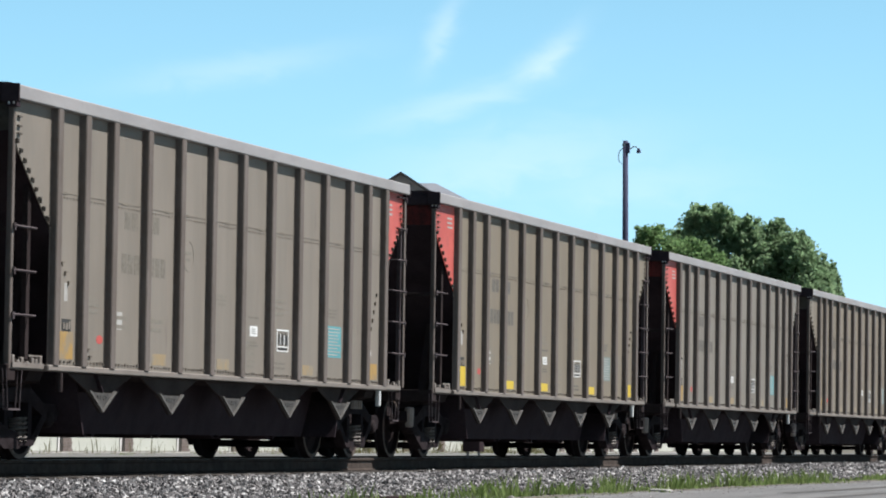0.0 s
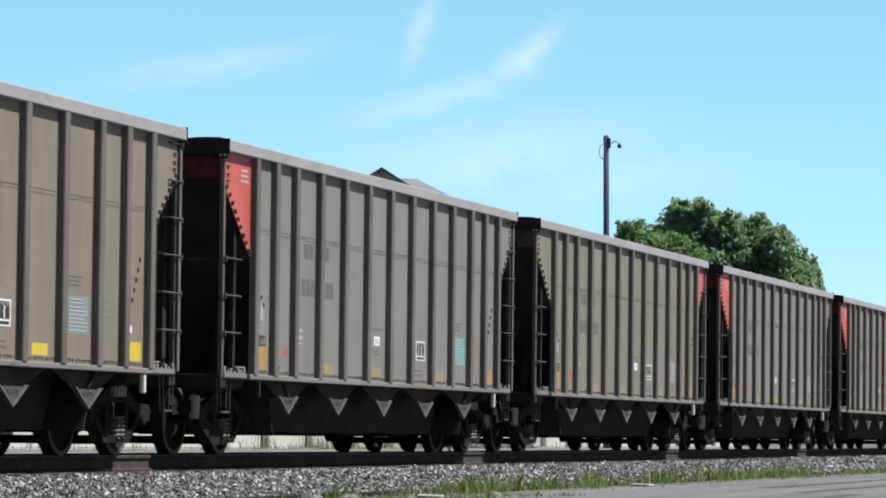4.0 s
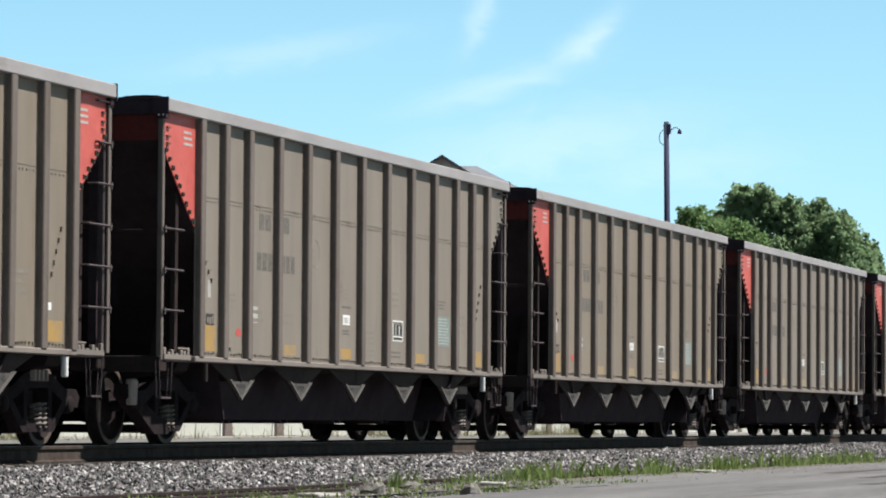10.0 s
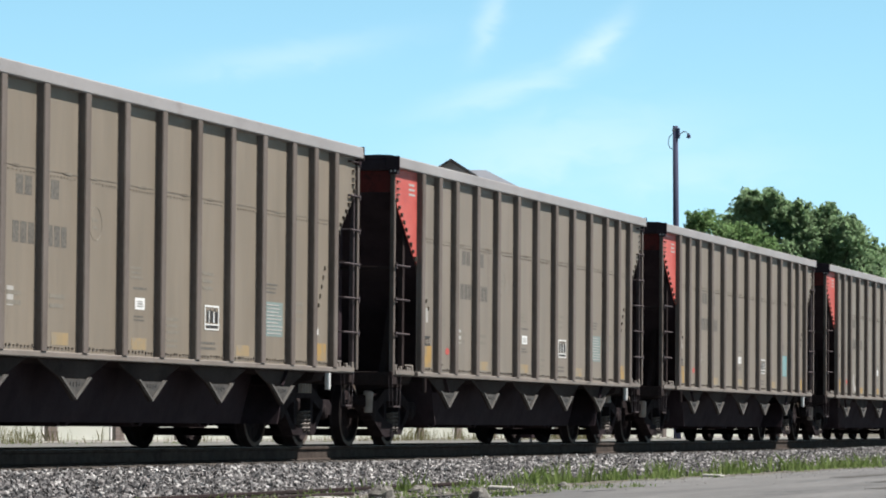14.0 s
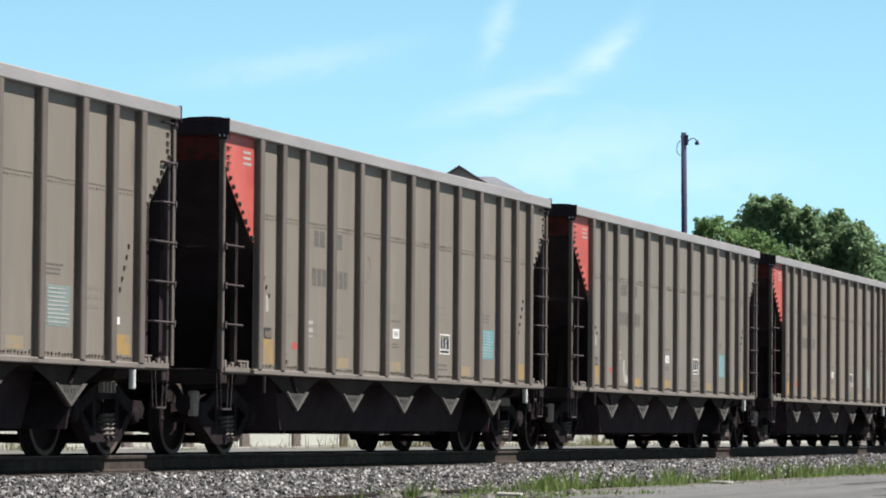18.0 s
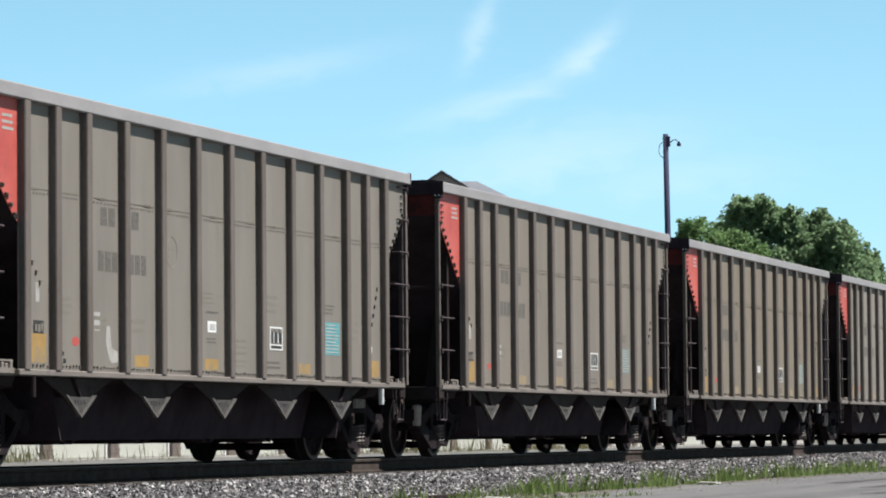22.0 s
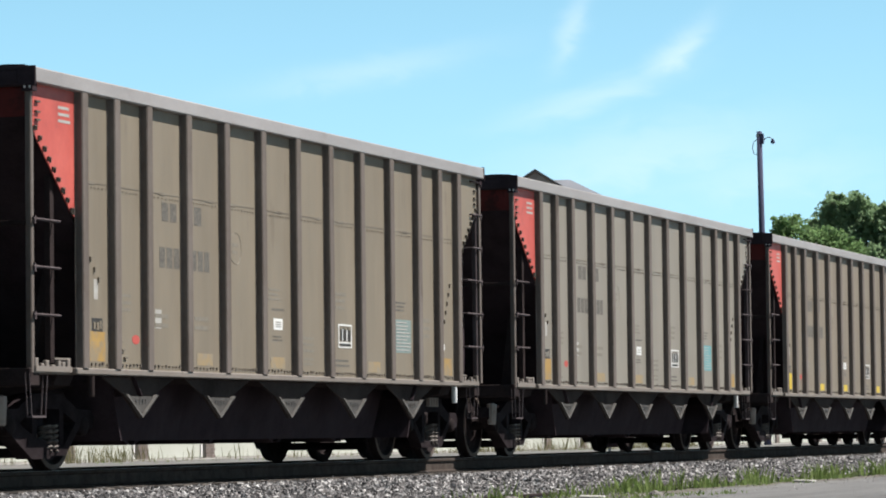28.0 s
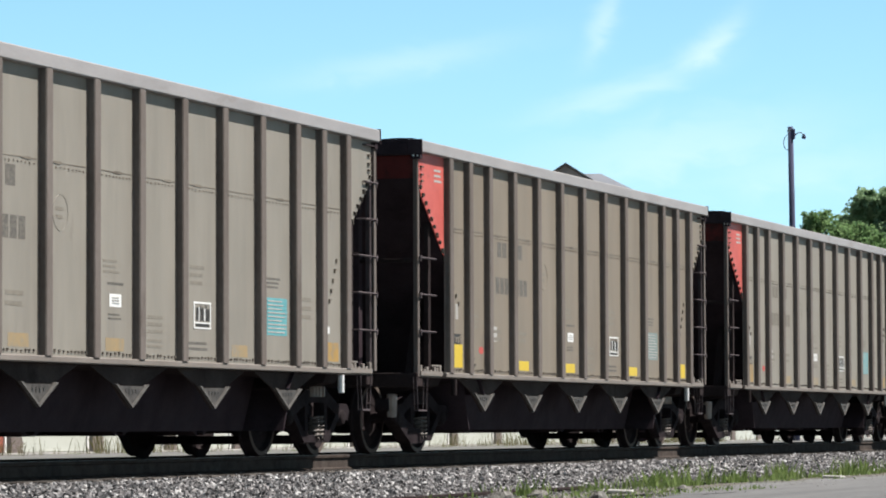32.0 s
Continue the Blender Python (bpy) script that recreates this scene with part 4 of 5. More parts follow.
    for j in range(5):
        y, z = mid(11) + 0.2 - j * 0.06, 2.3 - j * 0.12
        s.box(SHEET, SHEET + 0.02, y, y + 0.06, z, z + 0.012).box(SHEET, SHEET + 0.02, y, y + 0.015, z - 0.04, z)
    part("bolting", s, "seam", car)
    s = Shape()
    for j in range(3):
        s.box(SHEET, SHEET + 0.02, mid(1) - 0.2 + 0.06 * j, mid(1) - 0.13 + 0.06 * j, 1.3 - j * 0.08, 1.32 - j * 0.08)
    part("bolting", s, "seam", car)


def coal_load(rng):
    s = Shape()
    nx, ny = 14, 64
    for j in range(ny + 1):
        for i in range(nx + 1):
            x, y = -1.49 + 2.98 * i / nx, -7.1 + 14.2 * j / ny
            edge = min(1.0, (1.49 - abs(x)) / 0.8) * min(1.0, (7.1 - abs(y)) / 1.0)
            s.v.append((x, y, 3.72 + 0.1 * edge + 0.05 * noise.noise((x * 2.1, y * 2.1, 3.0)) + rng.uniform(-0.02, 0.02)))
    s.f = [(j * (nx + 1) + i, j * (nx + 1) + i + 1, (j + 1) * (nx + 1) + i + 1, (j + 1) * (nx + 1) + i) for j in range(ny) for i in range(nx)]
    return s


def make_hopper(flip):
    """One loaded coal hopper car. flip: the red end is the trailing one."""
    rng = random.Random(11 + flip)
    car = thing("hopper_car", "tan-painted loaded coal hopper car with upright ribs on the rails", "railcar", "hopper cars of the train")
    for side in (-1, 1):
        side_panels(car, side)
        for y in POSTS:
            part("side_post", post_shape(y, side), "post", car)
        x = side * 1.65
        s = Shape().box(min(side * 1.49, x), max(side * 1.49, x), -END, END, CHORD, TOP, 0.012)
        part("top_chord", s, "chord", car, "pale bare aluminium top rail")
        part("side_sill", Shape().box(min(side * 1.44, side * 1.632), max(side * 1.44, side * 1.632), -6.3, 6.3, SILL, FLOOR, 0.01), "sill", car, "pale dusty side sill")
        for end in (-1, 1):
            corner_ladder(car, side, end)
    for end in (-1, 1):
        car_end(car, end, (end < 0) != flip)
        make_truck(car, end)
    reds = sorted((o for o in car.children if o.name.startswith("side_panel")), key=lambda o: (o.data.vertices[0].co.y))
    pick = reds[-2:] if flip else reds[:2]
    for o in pick:
        o.data.materials[0] = M["red"]
        o["label"] = "faded red corner panel"
        y = (1 if flip else -1) * 6.5
    part("stencil", bars(y + 0.06, 3.53, 0.3, 0.2, 3, rng), "faint_white", car, "white stencil lines on the red corner")
    hopper_bays(car)
    lettering(car, rng, flip)
    part("coal", coal_load(rng), "coal", car, "heaped black coal")
    return car


def restyle(car, sheet, teal, yellow, worn, patch):
    """Give a copy its own paint: the same shapes in other materials."""
    swap = {M["sheet"]: sheet, M["teal"]: teal, M["yellow"]: yellow, M["faint_ink"]: worn, M["worn_yellow"]: patch}
    for o in car.children_recursive:
        if o.type == "MESH" and o.data.materials[0] in swap and swap[o.data.materials[0]] is not o.data.materials[0]:
            key = (o.data.name, swap[o.data.materials[0]].name)
            if key not in STYLED:
                me = o.data.copy()
                me.materials[0] = swap[o.data.materials[0]]
                STYLED[key] = me
            o.data = STYLED[key]


STYLED = {}
CARS, WHEELS = {}, []
LENGTH = 16.18
REVERSED = (0, 3)


# how far the train runs before or behind its steady pace, every half second
SURGE = (0.07, 0.02, -0.02, -0.03, -0.02, -0.04, -0.04, -0.04, -0.04, -0.03, -0.03, -0.03, -0.02, -0.03, 0.03, 0.05, 0.05, 0.04, 0.03, 0.01, 0.04, 0.01, -0.01, -0.02, 0.03, 0.09, 0.10, 0.06, 0.01, -0.02, -0.04, -0.07, -0.07, -0.09, -0.12, -0.04, 0.09, 0.10, 0.13, 0.04, 0.05, 0.08, 0.06, 0.05, 0.04, 0.02, 0.02, 0.01, 0.03, 0.02, 0.02, -0.03, -0.03, -0.03, -0.03, -0.04, -0.04, -0.05, -0.04, -0.05, 0.00, 0.01, 0.01, 0.01, 0.05)


def train_at(t):
    """Where the trailing end of the first full car stands, along the track."""
    u = t - 16.0
    k = min(63, max(0, int(t * 2)))
    return -48.1409 + u * (-5.82553 + u * (0.0178886 + u * (8.02731e-07 + u * (-1.03002e-05 + u * (1.08863e-08))))) + SURGE[k] + (SURGE[k + 1] - SURGE[k]) * (t * 2 - k)


def make_train():
    plain, flipped = make_hopper(False), make_hopper(True)
    wheel = wheelset_mesh()
    first = {False: plain, True: flipped}
    for k in range(-1, 16):
        flip = k in REVERSED
        if first[flip] is not None:
            car, first[flip] = first[flip], None
        else:
            car = copy_thing(CARS[0 if flip else -1], Matrix())
        CARS[k] = car
    rims = [Shape().hoop([(side * a, r) for a, r in ((0.808, 0.392), (0.819, 0.396), (0.819, WHEEL_R - 0.012), (0.808, WHEEL_R - 0.008))]).mesh("rim", M["rim_steel"]) for side in (-1, 1)]
    for k, car in CARS.items():
        sheet, teal, yellow, worn = STYLE.get(k, ("sheet", "faint_teal", "yellow", "mid_ink"))
        restyle(car, M[sheet], M[teal], M[yellow], M[worn], M[yellow if k in (1, 4, 8, 12) else "worn_yellow"])
        car.matrix_basis = pose(0, k * LENGTH + train_at(0) - END, 0)
        trucks = [o for o in car.children if o.name.startswith("truck")]
        for t in trucks:
            y0 = sum(v.co.y for v in t.data.vertices) / len(t.data.vertices)
            for e in (-1, 1):
                w = part("wheelset", wheel, "wheel", t, "dark steel wheels on an axle")
                w.matrix_basis = pose(0, y0 + e * AXLES, WHEEL_R)
                for rim in rims:
                    part("rim", rim, "rim_steel", w, "brown worn outer rim")
                WHEELS.append((w, y0 + e * AXLES))
    s = Shape().slab([(-3.8, 1.36), (-3.78, 1.53), (-3.68, 1.53), (-3.66, 1.4), (-3.62, 1.29), (-3.46, 1.26), (-3.44, 1.15), (-3.62, 1.13), (-3.72, 1.18)], "x", SHEET - 0.001, SHEET + 0.002)
    part("paint_smear", s, "faint_white", CARS[8], "smear of dirty white paint")


STYLE = {9: ("sheet", "faint_teal", "yellow", "mid_ink"), -1: ("sheet_ochre", "faint_teal", "yellow", "faint_ink"), 0: ("sheet", "teal", "yellow", "faint_ink"), 1: ("sheet_ochre", "faint_teal", "bright_yellow", "mid_ink"),
         2: ("sheet_dim", "teal", "yellow", "mid_ink"), 3: ("sheet_brown", "faint_teal", "yellow", "mid_ink"), 7: ("sheet", "teal", "yellow", "mid_ink"),
         8: ("sheet_dim", "teal", "yellow", "mid_ink"), 5: ("sheet_brown", "faint_teal", "yellow", "mid_ink"), 11: ("sheet_grey", "teal", "yellow", "mid_ink"),
         10: ("sheet_ochre", "faint_teal", "yellow", "mid_ink"), 12: ("sheet_brown", "faint_teal", "bright_yellow", "mid_ink"), 13: ("sheet_grey", "teal", "yellow", "faint_ink")}
M["mid_ink"] = surface("half_worn_stencil", (0.044, 0.039, 0.036), (0.150, 0.135, 0.113), 26.0, 0.65, 0.0, fine=60)


# ---- beyond the track ----
WALL_X = -12.3


def lay_bricks(pier, y, brick, near):
    """Running courses on the face of a pier: the low ones in sight are bricks of their own, the rest one piece of brickwork."""
    rest = Shape()
    for c in range(34):
        z = -0.098 + c * 0.0745
        row = ((-0.142, 0), (0.078, 0), (0.24, 1)) if c % 2 else ((-0.198, 1), (-0.034, 0), (0.186, 0))
        for dy, kind in row:
            if dy == 0.24:
                dy = 0.2
            if near and c < 8:
                b = part("brick", brick[kind], "pier_brick", pier)
                b.matrix_basis = pose(WALL_X + 0.032 + 0.003 * math.sin(c * 5.1 + dy * 31 + y), y + dy, z)
            else:
                l = (0.106, 0.05)[kind]
                rest.box(WALL_X + 0.0, WALL_X + 0.062, y + dy - l, y + dy + l, z, z + 0.064)
    part("brickwork", rest, "pier_brick", pier, kind="stuff")


def make_boundary_wall():
    """A long wall beyond the track: cream panels between brick piers."""
    w = thing("boundary_wall", "long low wall of cream panels between brick piers", "wall")
    y0, y1 = 44.0, 152.0
    part("wall_core", Shape().box(WALL_X - 0.35, WALL_X - 0.12, y0, y1, -0.6, 2.45), "concrete", w)
    part("coping", Shape().box(WALL_X - 0.42, WALL_X + 0.1, y0 - 0.1, y1 + 0.1, 2.45, 2.55, 0.015), "concrete", w, "grey concrete coping")
    part("plinth", Shape().box(WALL_X - 0.12, WALL_X + 0.08, y0, y1, -0.6, -0.1, 0.01), "concrete", w)
    brick = [Shape().box(-0.03, 0.03, -l / 2, l / 2, 0, 0.064, 0.004).mesh("brick", M["pier_brick"]) for l in (0.212, 0.1)]
    y = 59.86 - 4 * 3.69
    while y < y1 - 4:
        pier = part("pier", Shape().box(WALL_X - 0.1, WALL_X + 0.048, y - 0.252, y + 0.252, -0.1, 2.44), "mortar", w, "grey-brown brick pier")
        lay_bricks(pier, y, brick, 46 < y < 100)
        red = abs(y - (59.86 - 3.69)) < 0.1
        p = part("panel", Shape().box(WALL_X - 0.1, WALL_X - 0.03, y + 0.3, y + 3.39, -0.09, 2.4, 0.008), "red_brick" if red else "cream", w, "red-painted panel" if red else "cream painted panel")
        for a in (0.3, 3.31):
            part("trim", Shape().box(WALL_X - 0.03, WALL_X + 0.0, y + a, y + a + 0.08, -0.09, 2.4), "white", p, "white edge trim")
        y += 3.69
    c = thing("relay_box", "small dark trackside relay box on legs", "box")
    part("cabinet", Shape().box(-0.2, 0.2, -0.2, 0.2, 0.2, 0.48, 0.015), "black", c)
    part("lid", Shape().box(-0.23, 0.23, -0.23, 0.23, 0.48, 0.51, 0.01), "under", c)
    for x in (-0.13, 0.13):
        part("leg", Shape().box(x - 0.025, x + 0.025, -0.03, 0.03, -0.05, 0.2), "galvanised", c)
    c.matrix_basis = pose(-5.0, 77.2, -0.19)


def make_house():
    """A gabled house behind the wall, its gable end towards the road."""
    d = 122.0
    ax, ay = EYE[0] - d * math.sin(radians(16.41)), d * math.cos(radians(16.41))
    top = EYE[2] + d * math.tan(radians(4.26))
    h = thing("house", "brown gabled house with dark shingle roof", "house")
    half, drop = 4.2, 2.65
    eave = top - drop
    part("wall", Shape().slab([(-half + 0.3, -0.6), (half - 0.3, -0.6), (half - 0.3, eave + 0.1), (0, top - 0.08), (-half + 0.3, eave + 0.1)], "y", 0.25, 9), "siding", h, "dark brown siding")
    for e in (-1, 1):
        part("roof", Shape().slab([(0, top), (e * half, eave), (e * half, eave - 0.06), (0, top - 0.07)], "y", 0, 9.3), "shingle", h)
    h.matrix_basis = pose(ax, ay, 0, 0, 0, 16.4)
    b = thing("outbuilding", "grey metal-roofed building behind the house", "building")
    part("wall", Shape().box(-3.0, 4.6, 11.4, 18.6, -0.6, top - 1.46), "siding", b)
    hip = Shape().add([(-3.4, 11.0, top - 1.45), (5.0, 11.0, top - 1.45), (5.0, 19.0, top - 1.45), (-3.4, 19.0, top - 1.45), (-0.8, 15.0, top + 0.68), (1.35, 15.0, top + 0.68)],
                      [(0, 1, 5, 4), (1, 2, 5), (2, 3, 4, 5), (3, 0, 4), (3, 2, 1, 0)])
    part("roof", hip, "grey_shingle", b, "pale grey hipped roof")
    b.matrix_basis = pose(ax, ay, 0, 0, 0, 16.4)


def make_pole():
    d = 118.0
    x, y = EYE[0] - d * math.sin(radians(12.80)), d * math.cos(radians(12.80))
    top = EYE[2] + d * math.tan(radians(4.80))
    p = thing("utility_pole", "dark tarred wooden utility pole with a small lamp", "utility pole")
    lean = 0.12
    part("shaft", Shape().rod((x + lean, y, -0.6), (x, y, top), 0.125, 14, 0.088), "pole", p, smooth=True)
    part("cap_collar", Shape().rod((x, y, top - 0.18), (x, y, top - 0.1), 0.105, 14), "galvanised", p)
    s = Shape()
    pts = [(0.09, 0, -0.42), (0.16, 0, -0.28), (0.26, 0, -0.2), (0.36, 0, -0.2), (0.43, 0, -0.28)]
    for a, b in zip(pts, pts[1:]):
        s.rod((x + a[0], y + a[1], top + a[2]), (x + b[0], y + b[1], top + b[2]), 0.016, 6)
    part("lamp_arm", s, "galvanised", p, "bent steel lamp arm")
    s = Shape().turned([(-0.42, 0.03), (-0.4, 0.075), (-0.34, 0.07), (-0.28, 0.04), (-0.25, 0.02)], "z", (x + 0.45, y, top), 12)
    part("lamp_head", s, "pole", p, "small dark lamp head")
    s = Shape()
    pts = [(-0.08, -0.25), (-0.2, -0.35), (-0.24, -0.55), (-0.2, -0.7), (-0.09, -0.78)]
    for a, b in zip(pts, pts[1:]):
        s.rod((x + a[0], y, top + a[1]), (x + b[0], y, top + b[1]), 0.012, 6)
    part("cable_loop", s, "black", p, "hanging loop of cable")
    part("bracket", Shape().box(x + 0.02, x + 0.16, y - 0.1, y + 0.0, top - 0.42, top - 0.08, 0.01), "pole", p)


def leaf_mesh(name, rng, clumps, per, size, material):
    """Crown of many small leaves: clumps of (x, y, z, radius)."""
    v = []
    for cx, cy, cz, r in clumps:
        n = int(per * r * r)
        d = rng.normal(size=(n, 3))
        d /= np.linalg.norm(d, axis=1)[:, None]
        rad = r * np.clip(np.abs(rng.normal(0.75, 0.33, (n, 1))), 0.0, 1.25)
        c = np.array([cx, cy, cz]) + d * rad * np.array([1, 1, 0.85])
        a = rng.normal(size=(n, 3))
        a /= np.linalg.norm(a, axis=1)[:, None]
        b = np.cross(a, rng.normal(size=(n, 3)))
        b /= np.linalg.norm(b, axis=1)[:, None]
        s = size * rng.uniform(0.6, 1.4, (n, 1))
        v.append(np.stack([c - a * s, c + b * s * 0.55, c + a * s, c - b * s * 0.55], 1))
    v = np.concatenate(v).reshape(-1, 3)
    n = len(v) // 4
    me = bpy.data.meshes.new(name)
    me.vertices.add(len(v))
    me.vertices.foreach_set("co", v.reshape(-1).astype(np.float32))
    me.loops.add(len(v))
    me.loops.foreach_set("vertex_index", np.arange(len(v), dtype=np.int32))
    me.polygons.add(n)
    me.polygons.foreach_set("loop_start", np.arange(0, len(v), 4, dtype=np.int32))
    me.update(calc_edges=True)
    me.shade_flat()
    me.materials.append(M[material])
    return me


def make_tree(seed, x, y, label, material, lobes, fork, leaf, per):
    """A tree: lobes of (sideways, top, radius) in metres, each a cluster of leafy clumps on a limb."""
    rng = np.random.default_rng(seed)
    t = thing("tree", label, "tree")
    trunk = Shape().rod((x, y, -0.6), (x + 0.1, y, fork), 0.36, 12, 0.26)
    clumps = []
    for dx, top, r in lobes:
        c = np.array([x + dx, y + rng.uniform(-1.6, 1.0), top - r])
        trunk.rod((x + 0.1, y, fork * rng.uniform(0.75, 1.0)), tuple(c), 0.15, 7, 0.04)
        clumps.append((*c, r * 0.78))
        for j in range(5):
            d = rng.normal(size=3)
            d /= np.linalg.norm(d)
            sub, q = c + d * np.array([1.15, 1.0, 0.9]) * r * rng.uniform(0.35, 0.65), r * rng.uniform(0.34, 0.52)
            clumps.append((*sub, q * 0.8))
            for i in range(15):
                e = rng.normal(size=3)
                e /= np.linalg.norm(e)
                k = rng.uniform(0.12, 0.4)
                clumps.append((*(sub + e * q * rng.uniform(0.75, 1.3)), q * k))
    part("trunk", trunk, "bark", t)
    part("crown", leaf_mesh("crown", rng, clumps, per, leaf, material), material, t)


def make_trees():
    d = 165.0
    x, y = EYE[0] - d * math.sin(radians(10.6)), d * math.cos(radians(10.6))
    make_tree(2, x, y, "broad leafy tree with a dense dark green crown", "leaf",
              ((-2.7, 11.3, 1.1), (-2.0, 11.45, 1.0), (-3.5, 10.6, 1.0), (-1.0, 10.95, 1.2), (-0.4, 10.8, 1.2), (0.5, 10.6, 1.2), (1.35, 10.35, 1.1), (2.05, 9.85, 1.05), (2.5, 9.1, 0.95), (2.75, 8.5, 0.85),
               (3.05, 7.7, 0.7), (2.9, 7.0, 0.8), (-2.9, 10.2, 1.0), (-2.4, 10.0, 1.1), (-3.3, 9.2, 1.3), (-3.9, 8.2, 1.3), (-3.4, 7.2, 1.3),
               (-2.6, 9.6, 1.7), (-0.9, 9.6, 1.8), (0.8, 9.4, 1.8), (2.2, 8.6, 1.6), (-3.0, 8.0, 1.8), (-1.0, 7.9, 1.9), (1.0, 7.6, 1.9), (2.3, 7.2, 1.4), (-2.0, 6.2, 1.8), (0.2, 6.0, 1.9), (2.0, 5.8, 1.6)), 4.2, 0.1, 2000)
    d = 150.0
    x, y = EYE[0] - d * math.sin(radians(12.0)), d * math.cos(radians(12.0))
    make_tree(4, x, y, "small tree with light green leaves", "light_leaf",
              ((-1.6, 8.9, 0.8), (-0.75, 9.55, 0.8), (0.1, 9.15, 0.9), (0.9, 8.9, 0.9), (1.5, 8.5, 0.9), (-1.0, 8.2, 1.2), (0.6, 8.0, 1.3), (1.8, 7.6, 1.1), (-1.4, 6.8, 1.2), (0.3, 6.5, 1.5), (1.5, 6.2, 1.3)), 3.6, 0.075, 2000)


# ---- verge ----
def blades(name, rng, tufts, material, thin=1.0):
    """Grass: tufts of (x, y, z, height, count, spread)."""
    v = []
    for x, y, z, h, n, sp in tufts:
        o = rng.normal(size=(n, 2)) * sp
        hh = h * rng.uniform(0.4, 1.1, n)
        lean = rng.normal(size=(n, 2)) * 0.28
        a = rng.uniform(0, 3.14, n)
        w = (0.009 + 0.006 * rng.random(n)) * thin
        base = np.stack([x + o[:, 0], y + o[:, 1], np.full(n, z)], 1)
        side = np.stack([np.cos(a) * w, np.sin(a) * w, np.zeros(n)], 1)
        m = base + np.stack([lean[:, 0] * hh * 0.35, lean[:, 1] * hh * 0.35, hh * 0.6], 1)
        tip = base + np.stack([lean[:, 0] * hh, lean[:, 1] * hh, hh], 1)
        v.append(np.stack([base - side, base + side, m + side * 0.8, tip, m - side * 0.8], 1))
    v = np.concatenate(v).reshape(-1, 3)
    n = len(v) // 5
    me = bpy.data.meshes.new(name)
    me.vertices.add(len(v))
    me.vertices.foreach_set("co", v.reshape(-1).astype(np.float32))
    me.loops.add(len(v))
    me.loops.foreach_set("vertex_index", np.arange(len(v), dtype=np.int32))
    me.polygons.add(n)
    me.polygons.foreach_set("loop_start", np.arange(0, len(v), 5, dtype=np.int32))
    me.update(calc_edges=True)
    me.shade_flat()
    me.materials.append(M[material])
    return new(name, me)


def make_verge():
    rng = np.random.default_rng(8)
    tufts = []
    for k in range(900):
        y = 38 + 90 * rng.random() ** 1.1
        thick = min(1.0, max(0.08, (y - 40) / 22)) * (0.15 + 0.85 * (0.5 + 0.5 * math.sin(y * 0.9 + 2.0 * math.sin(y * 0.37))))
        if rng.random() > thick:
            continue
        x = rng.normal(4.0, 0.42)
        tufts.append((x, y, -0.46, rng.uniform(0.04, 0.15), 12, 0.1))
    for y, n in ((39.3, 3), (42.4, 2), (45.2, 7), (46.4, 5), (49, 7), (52.5, 6), (57, 10), (62, 10), (67, 10), (70, 10)):
        for j in range(n):
            tufts.append((rng.normal(3.95, 0.15), y + rng.normal(0, 0.5), -0.46, rng.uniform(0.14, 0.32), 15, 0.11))
    for k in range(150):
        tufts.append((rng.uniform(3.7, 5.9), rng.uniform(31, 43), -0.46, rng.uniform(0.03, 0.1), 9, 0.09))
    tagged(blades("verge_grass", rng, tufts, "grass"), "patchy bright green grass along the ballast edge", "grass", kind="stuff")
    tufts = [(rng.normal(WALL_X + 1.2, 0.5), rng.uniform(46, 116), -0.16, rng.uniform(0.12, 0.5), 5, 0.16) for k in range(150)]
    for k in range(26):
        y0, reach = rng.uniform(46, 112), rng.uniform(0.25, 0.9)
        tufts += [(rng.normal(WALL_X + 0.7, 0.25), y0 + rng.normal(0, reach), -0.14, rng.uniform(0.15, 0.6), 6, 0.1) for j in range(int(14 * reach) + 4)]
    tagged(blades("wall_weeds", rng, tufts, "dry_grass", 0.45), "thin dry weeds along the warehouse wall", "weeds", kind="stuff")
    tufts = [(rng.normal(WALL_X + 1.6, 0.7), rng.uniform(46, 116), -0.16, rng.uniform(0.03, 0.09), 6, 0.2) for k in range(120)]
    tagged(blades("far_grass", rng, tufts, "grass"), "short green grass beyond the track", "grass", kind="stuff")


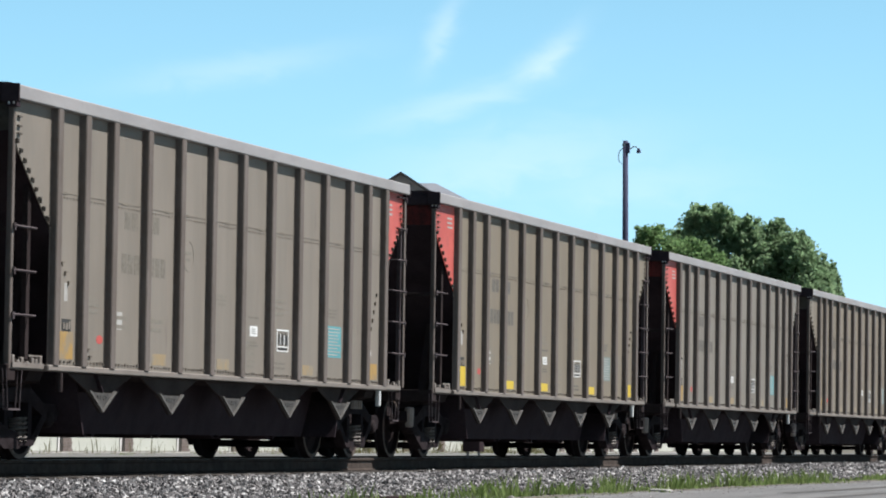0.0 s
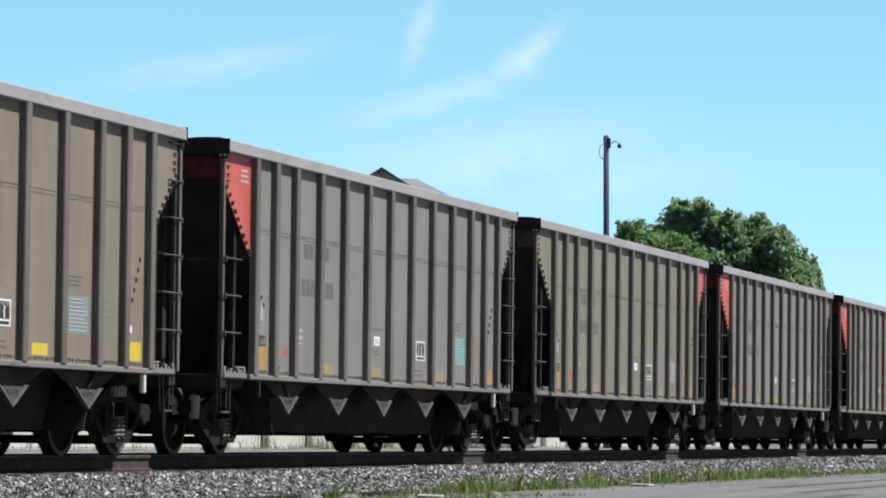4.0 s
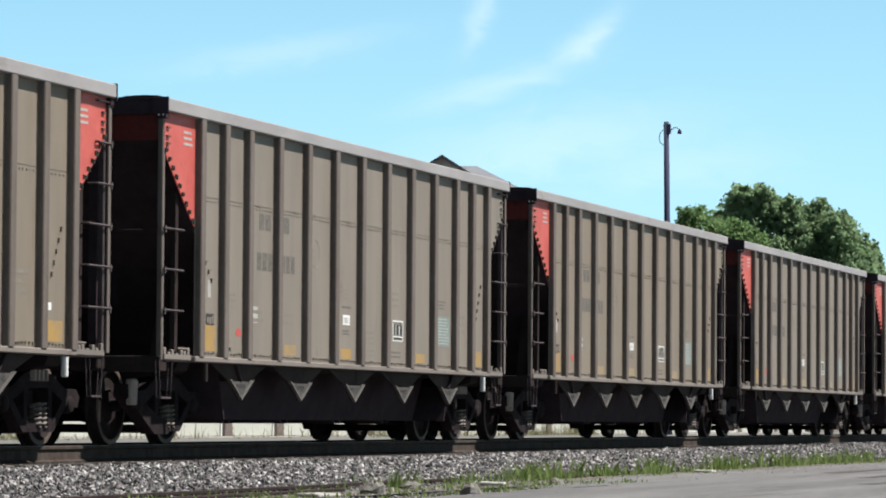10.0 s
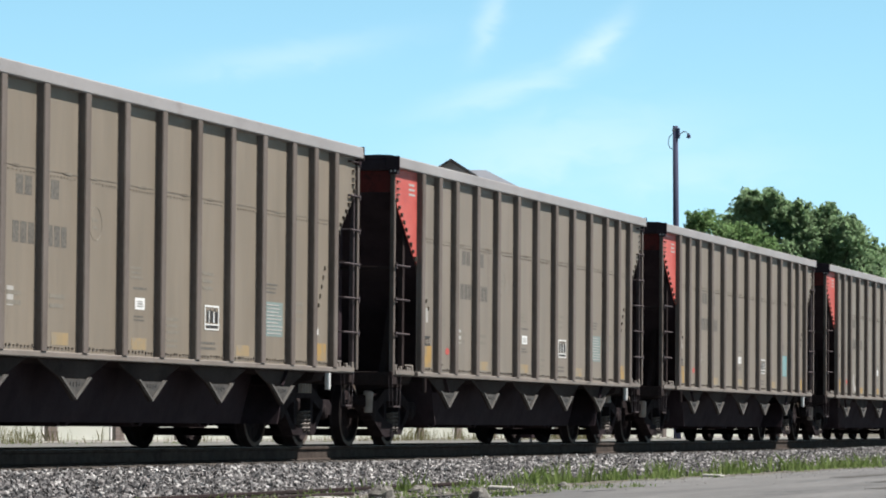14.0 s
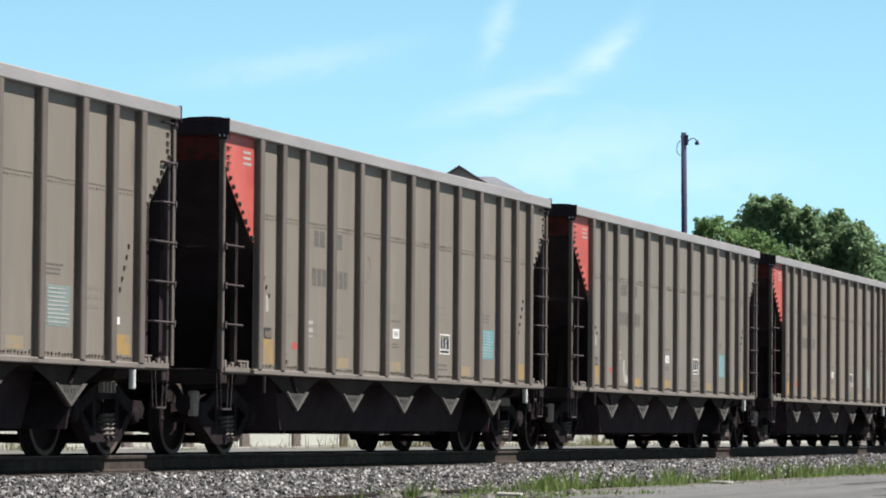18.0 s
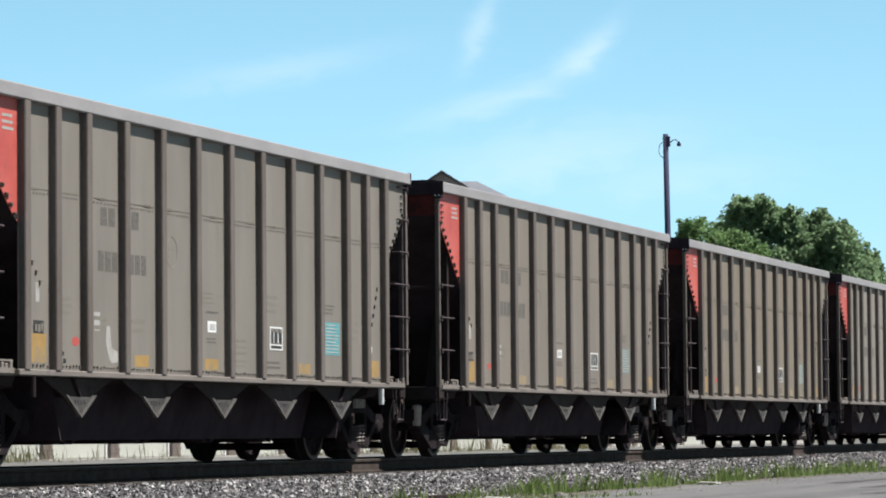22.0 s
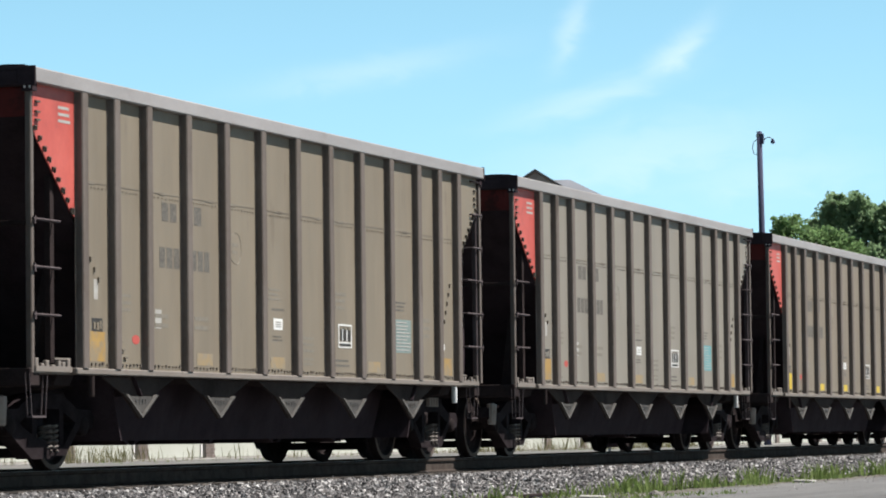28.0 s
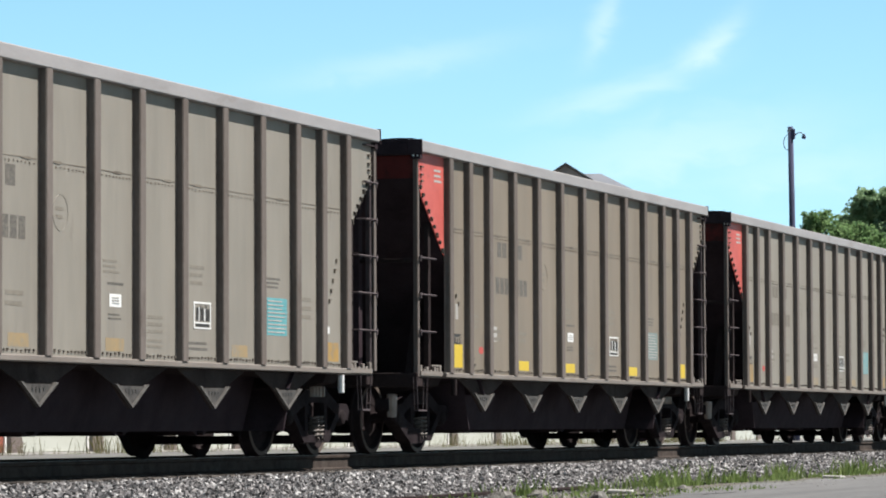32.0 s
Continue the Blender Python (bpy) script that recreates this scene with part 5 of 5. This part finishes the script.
def make_debris():
    rail_piece("discarded_rail", 3.6, -0.4, 26, 42.6, "dark rusty discarded rail half buried in the verge", "under", 0.05, "discarded rails")
    rail_piece("discarded_rail", 4.4, -0.405, 26, 35.6, "dark rusty discarded rail half buried in the verge", "under", -0.08, "discarded rails")
    for x, y, w, l, h, rz in ((4.75, 40.2, 0.3, 0.6, 0.045, 14), (4.9, 33.3, 0.25, 0.5, 0.04, -8), (4.62, 52.5, 0.3, 0.5, 0.04, 5)):
        s = Shape().box(-w / 2, w / 2, -l / 2, l / 2, 0, h, 0.012)
        ob = single("concrete_slab", s, "concrete", "pale flat concrete slab in the grass", "slab", "concrete slabs")
        ob.matrix_basis = pose(x, y, -0.45, 0, 2, rz)
    rng = random.Random(21)
    for x, y, r, h in ((4.95, 34.9, 0.13, 0.15), (6.0, 34.9, 0.1, 0.13), (4.55, 37.6, 0.12, 0.1), (5.2, 41.4, 0.1, 0.09)):
        s = Shape().turned([(0.0, r), (h * 0.35, r * 1.06), (h * 0.7, r * 0.85), (h * 0.9, r * 0.55), (h, r * 0.2)], "z", (0, 0, 0), 11)
        s.v = [(a * rng.uniform(0.82, 1.2), b * rng.uniform(0.82, 1.2), c * rng.uniform(0.85, 1.15)) for a, b, c in s.v]
        ob = single("broken_block", s, "lump", "grey broken lump of old concrete in the grass", "rubble", "lumps of rubble")
        ob.matrix_basis = pose(x, y, -0.465, 3, -4, 30 * x)


M["lump"] = surface("grimy_broken_concrete", (0.100, 0.095, 0.085), (0.215, 0.205, 0.188), 7.0, 0.9, 0.5, spots=(0.060, 0.070, 0.035), spot_scale=6, spot_at=0.55)



make_ground()
make_road()
make_far_lane()
make_bed()
make_track()
make_train()
make_boundary_wall()
make_house()
make_pole()
make_trees()
make_verge()
make_debris()
make_ballast()


def motions():
    """The train rolls past; each axle turns with the way it has gone."""
    for k, car in CARS.items():
        walk(car, [(j * 0.5, pose(0, k * LENGTH + train_at(j * 0.5) - END, 0)) for j in range(65)])
    start = train_at(0)
    turns = [(j / 10, math.degrees((start - train_at(j / 10)) / WHEEL_R)) for j in range(321)]
    for w, y in WHEELS:
        walk(w, [(t, pose(0, y, WHEEL_R, a)) for t, a in turns])


motions()
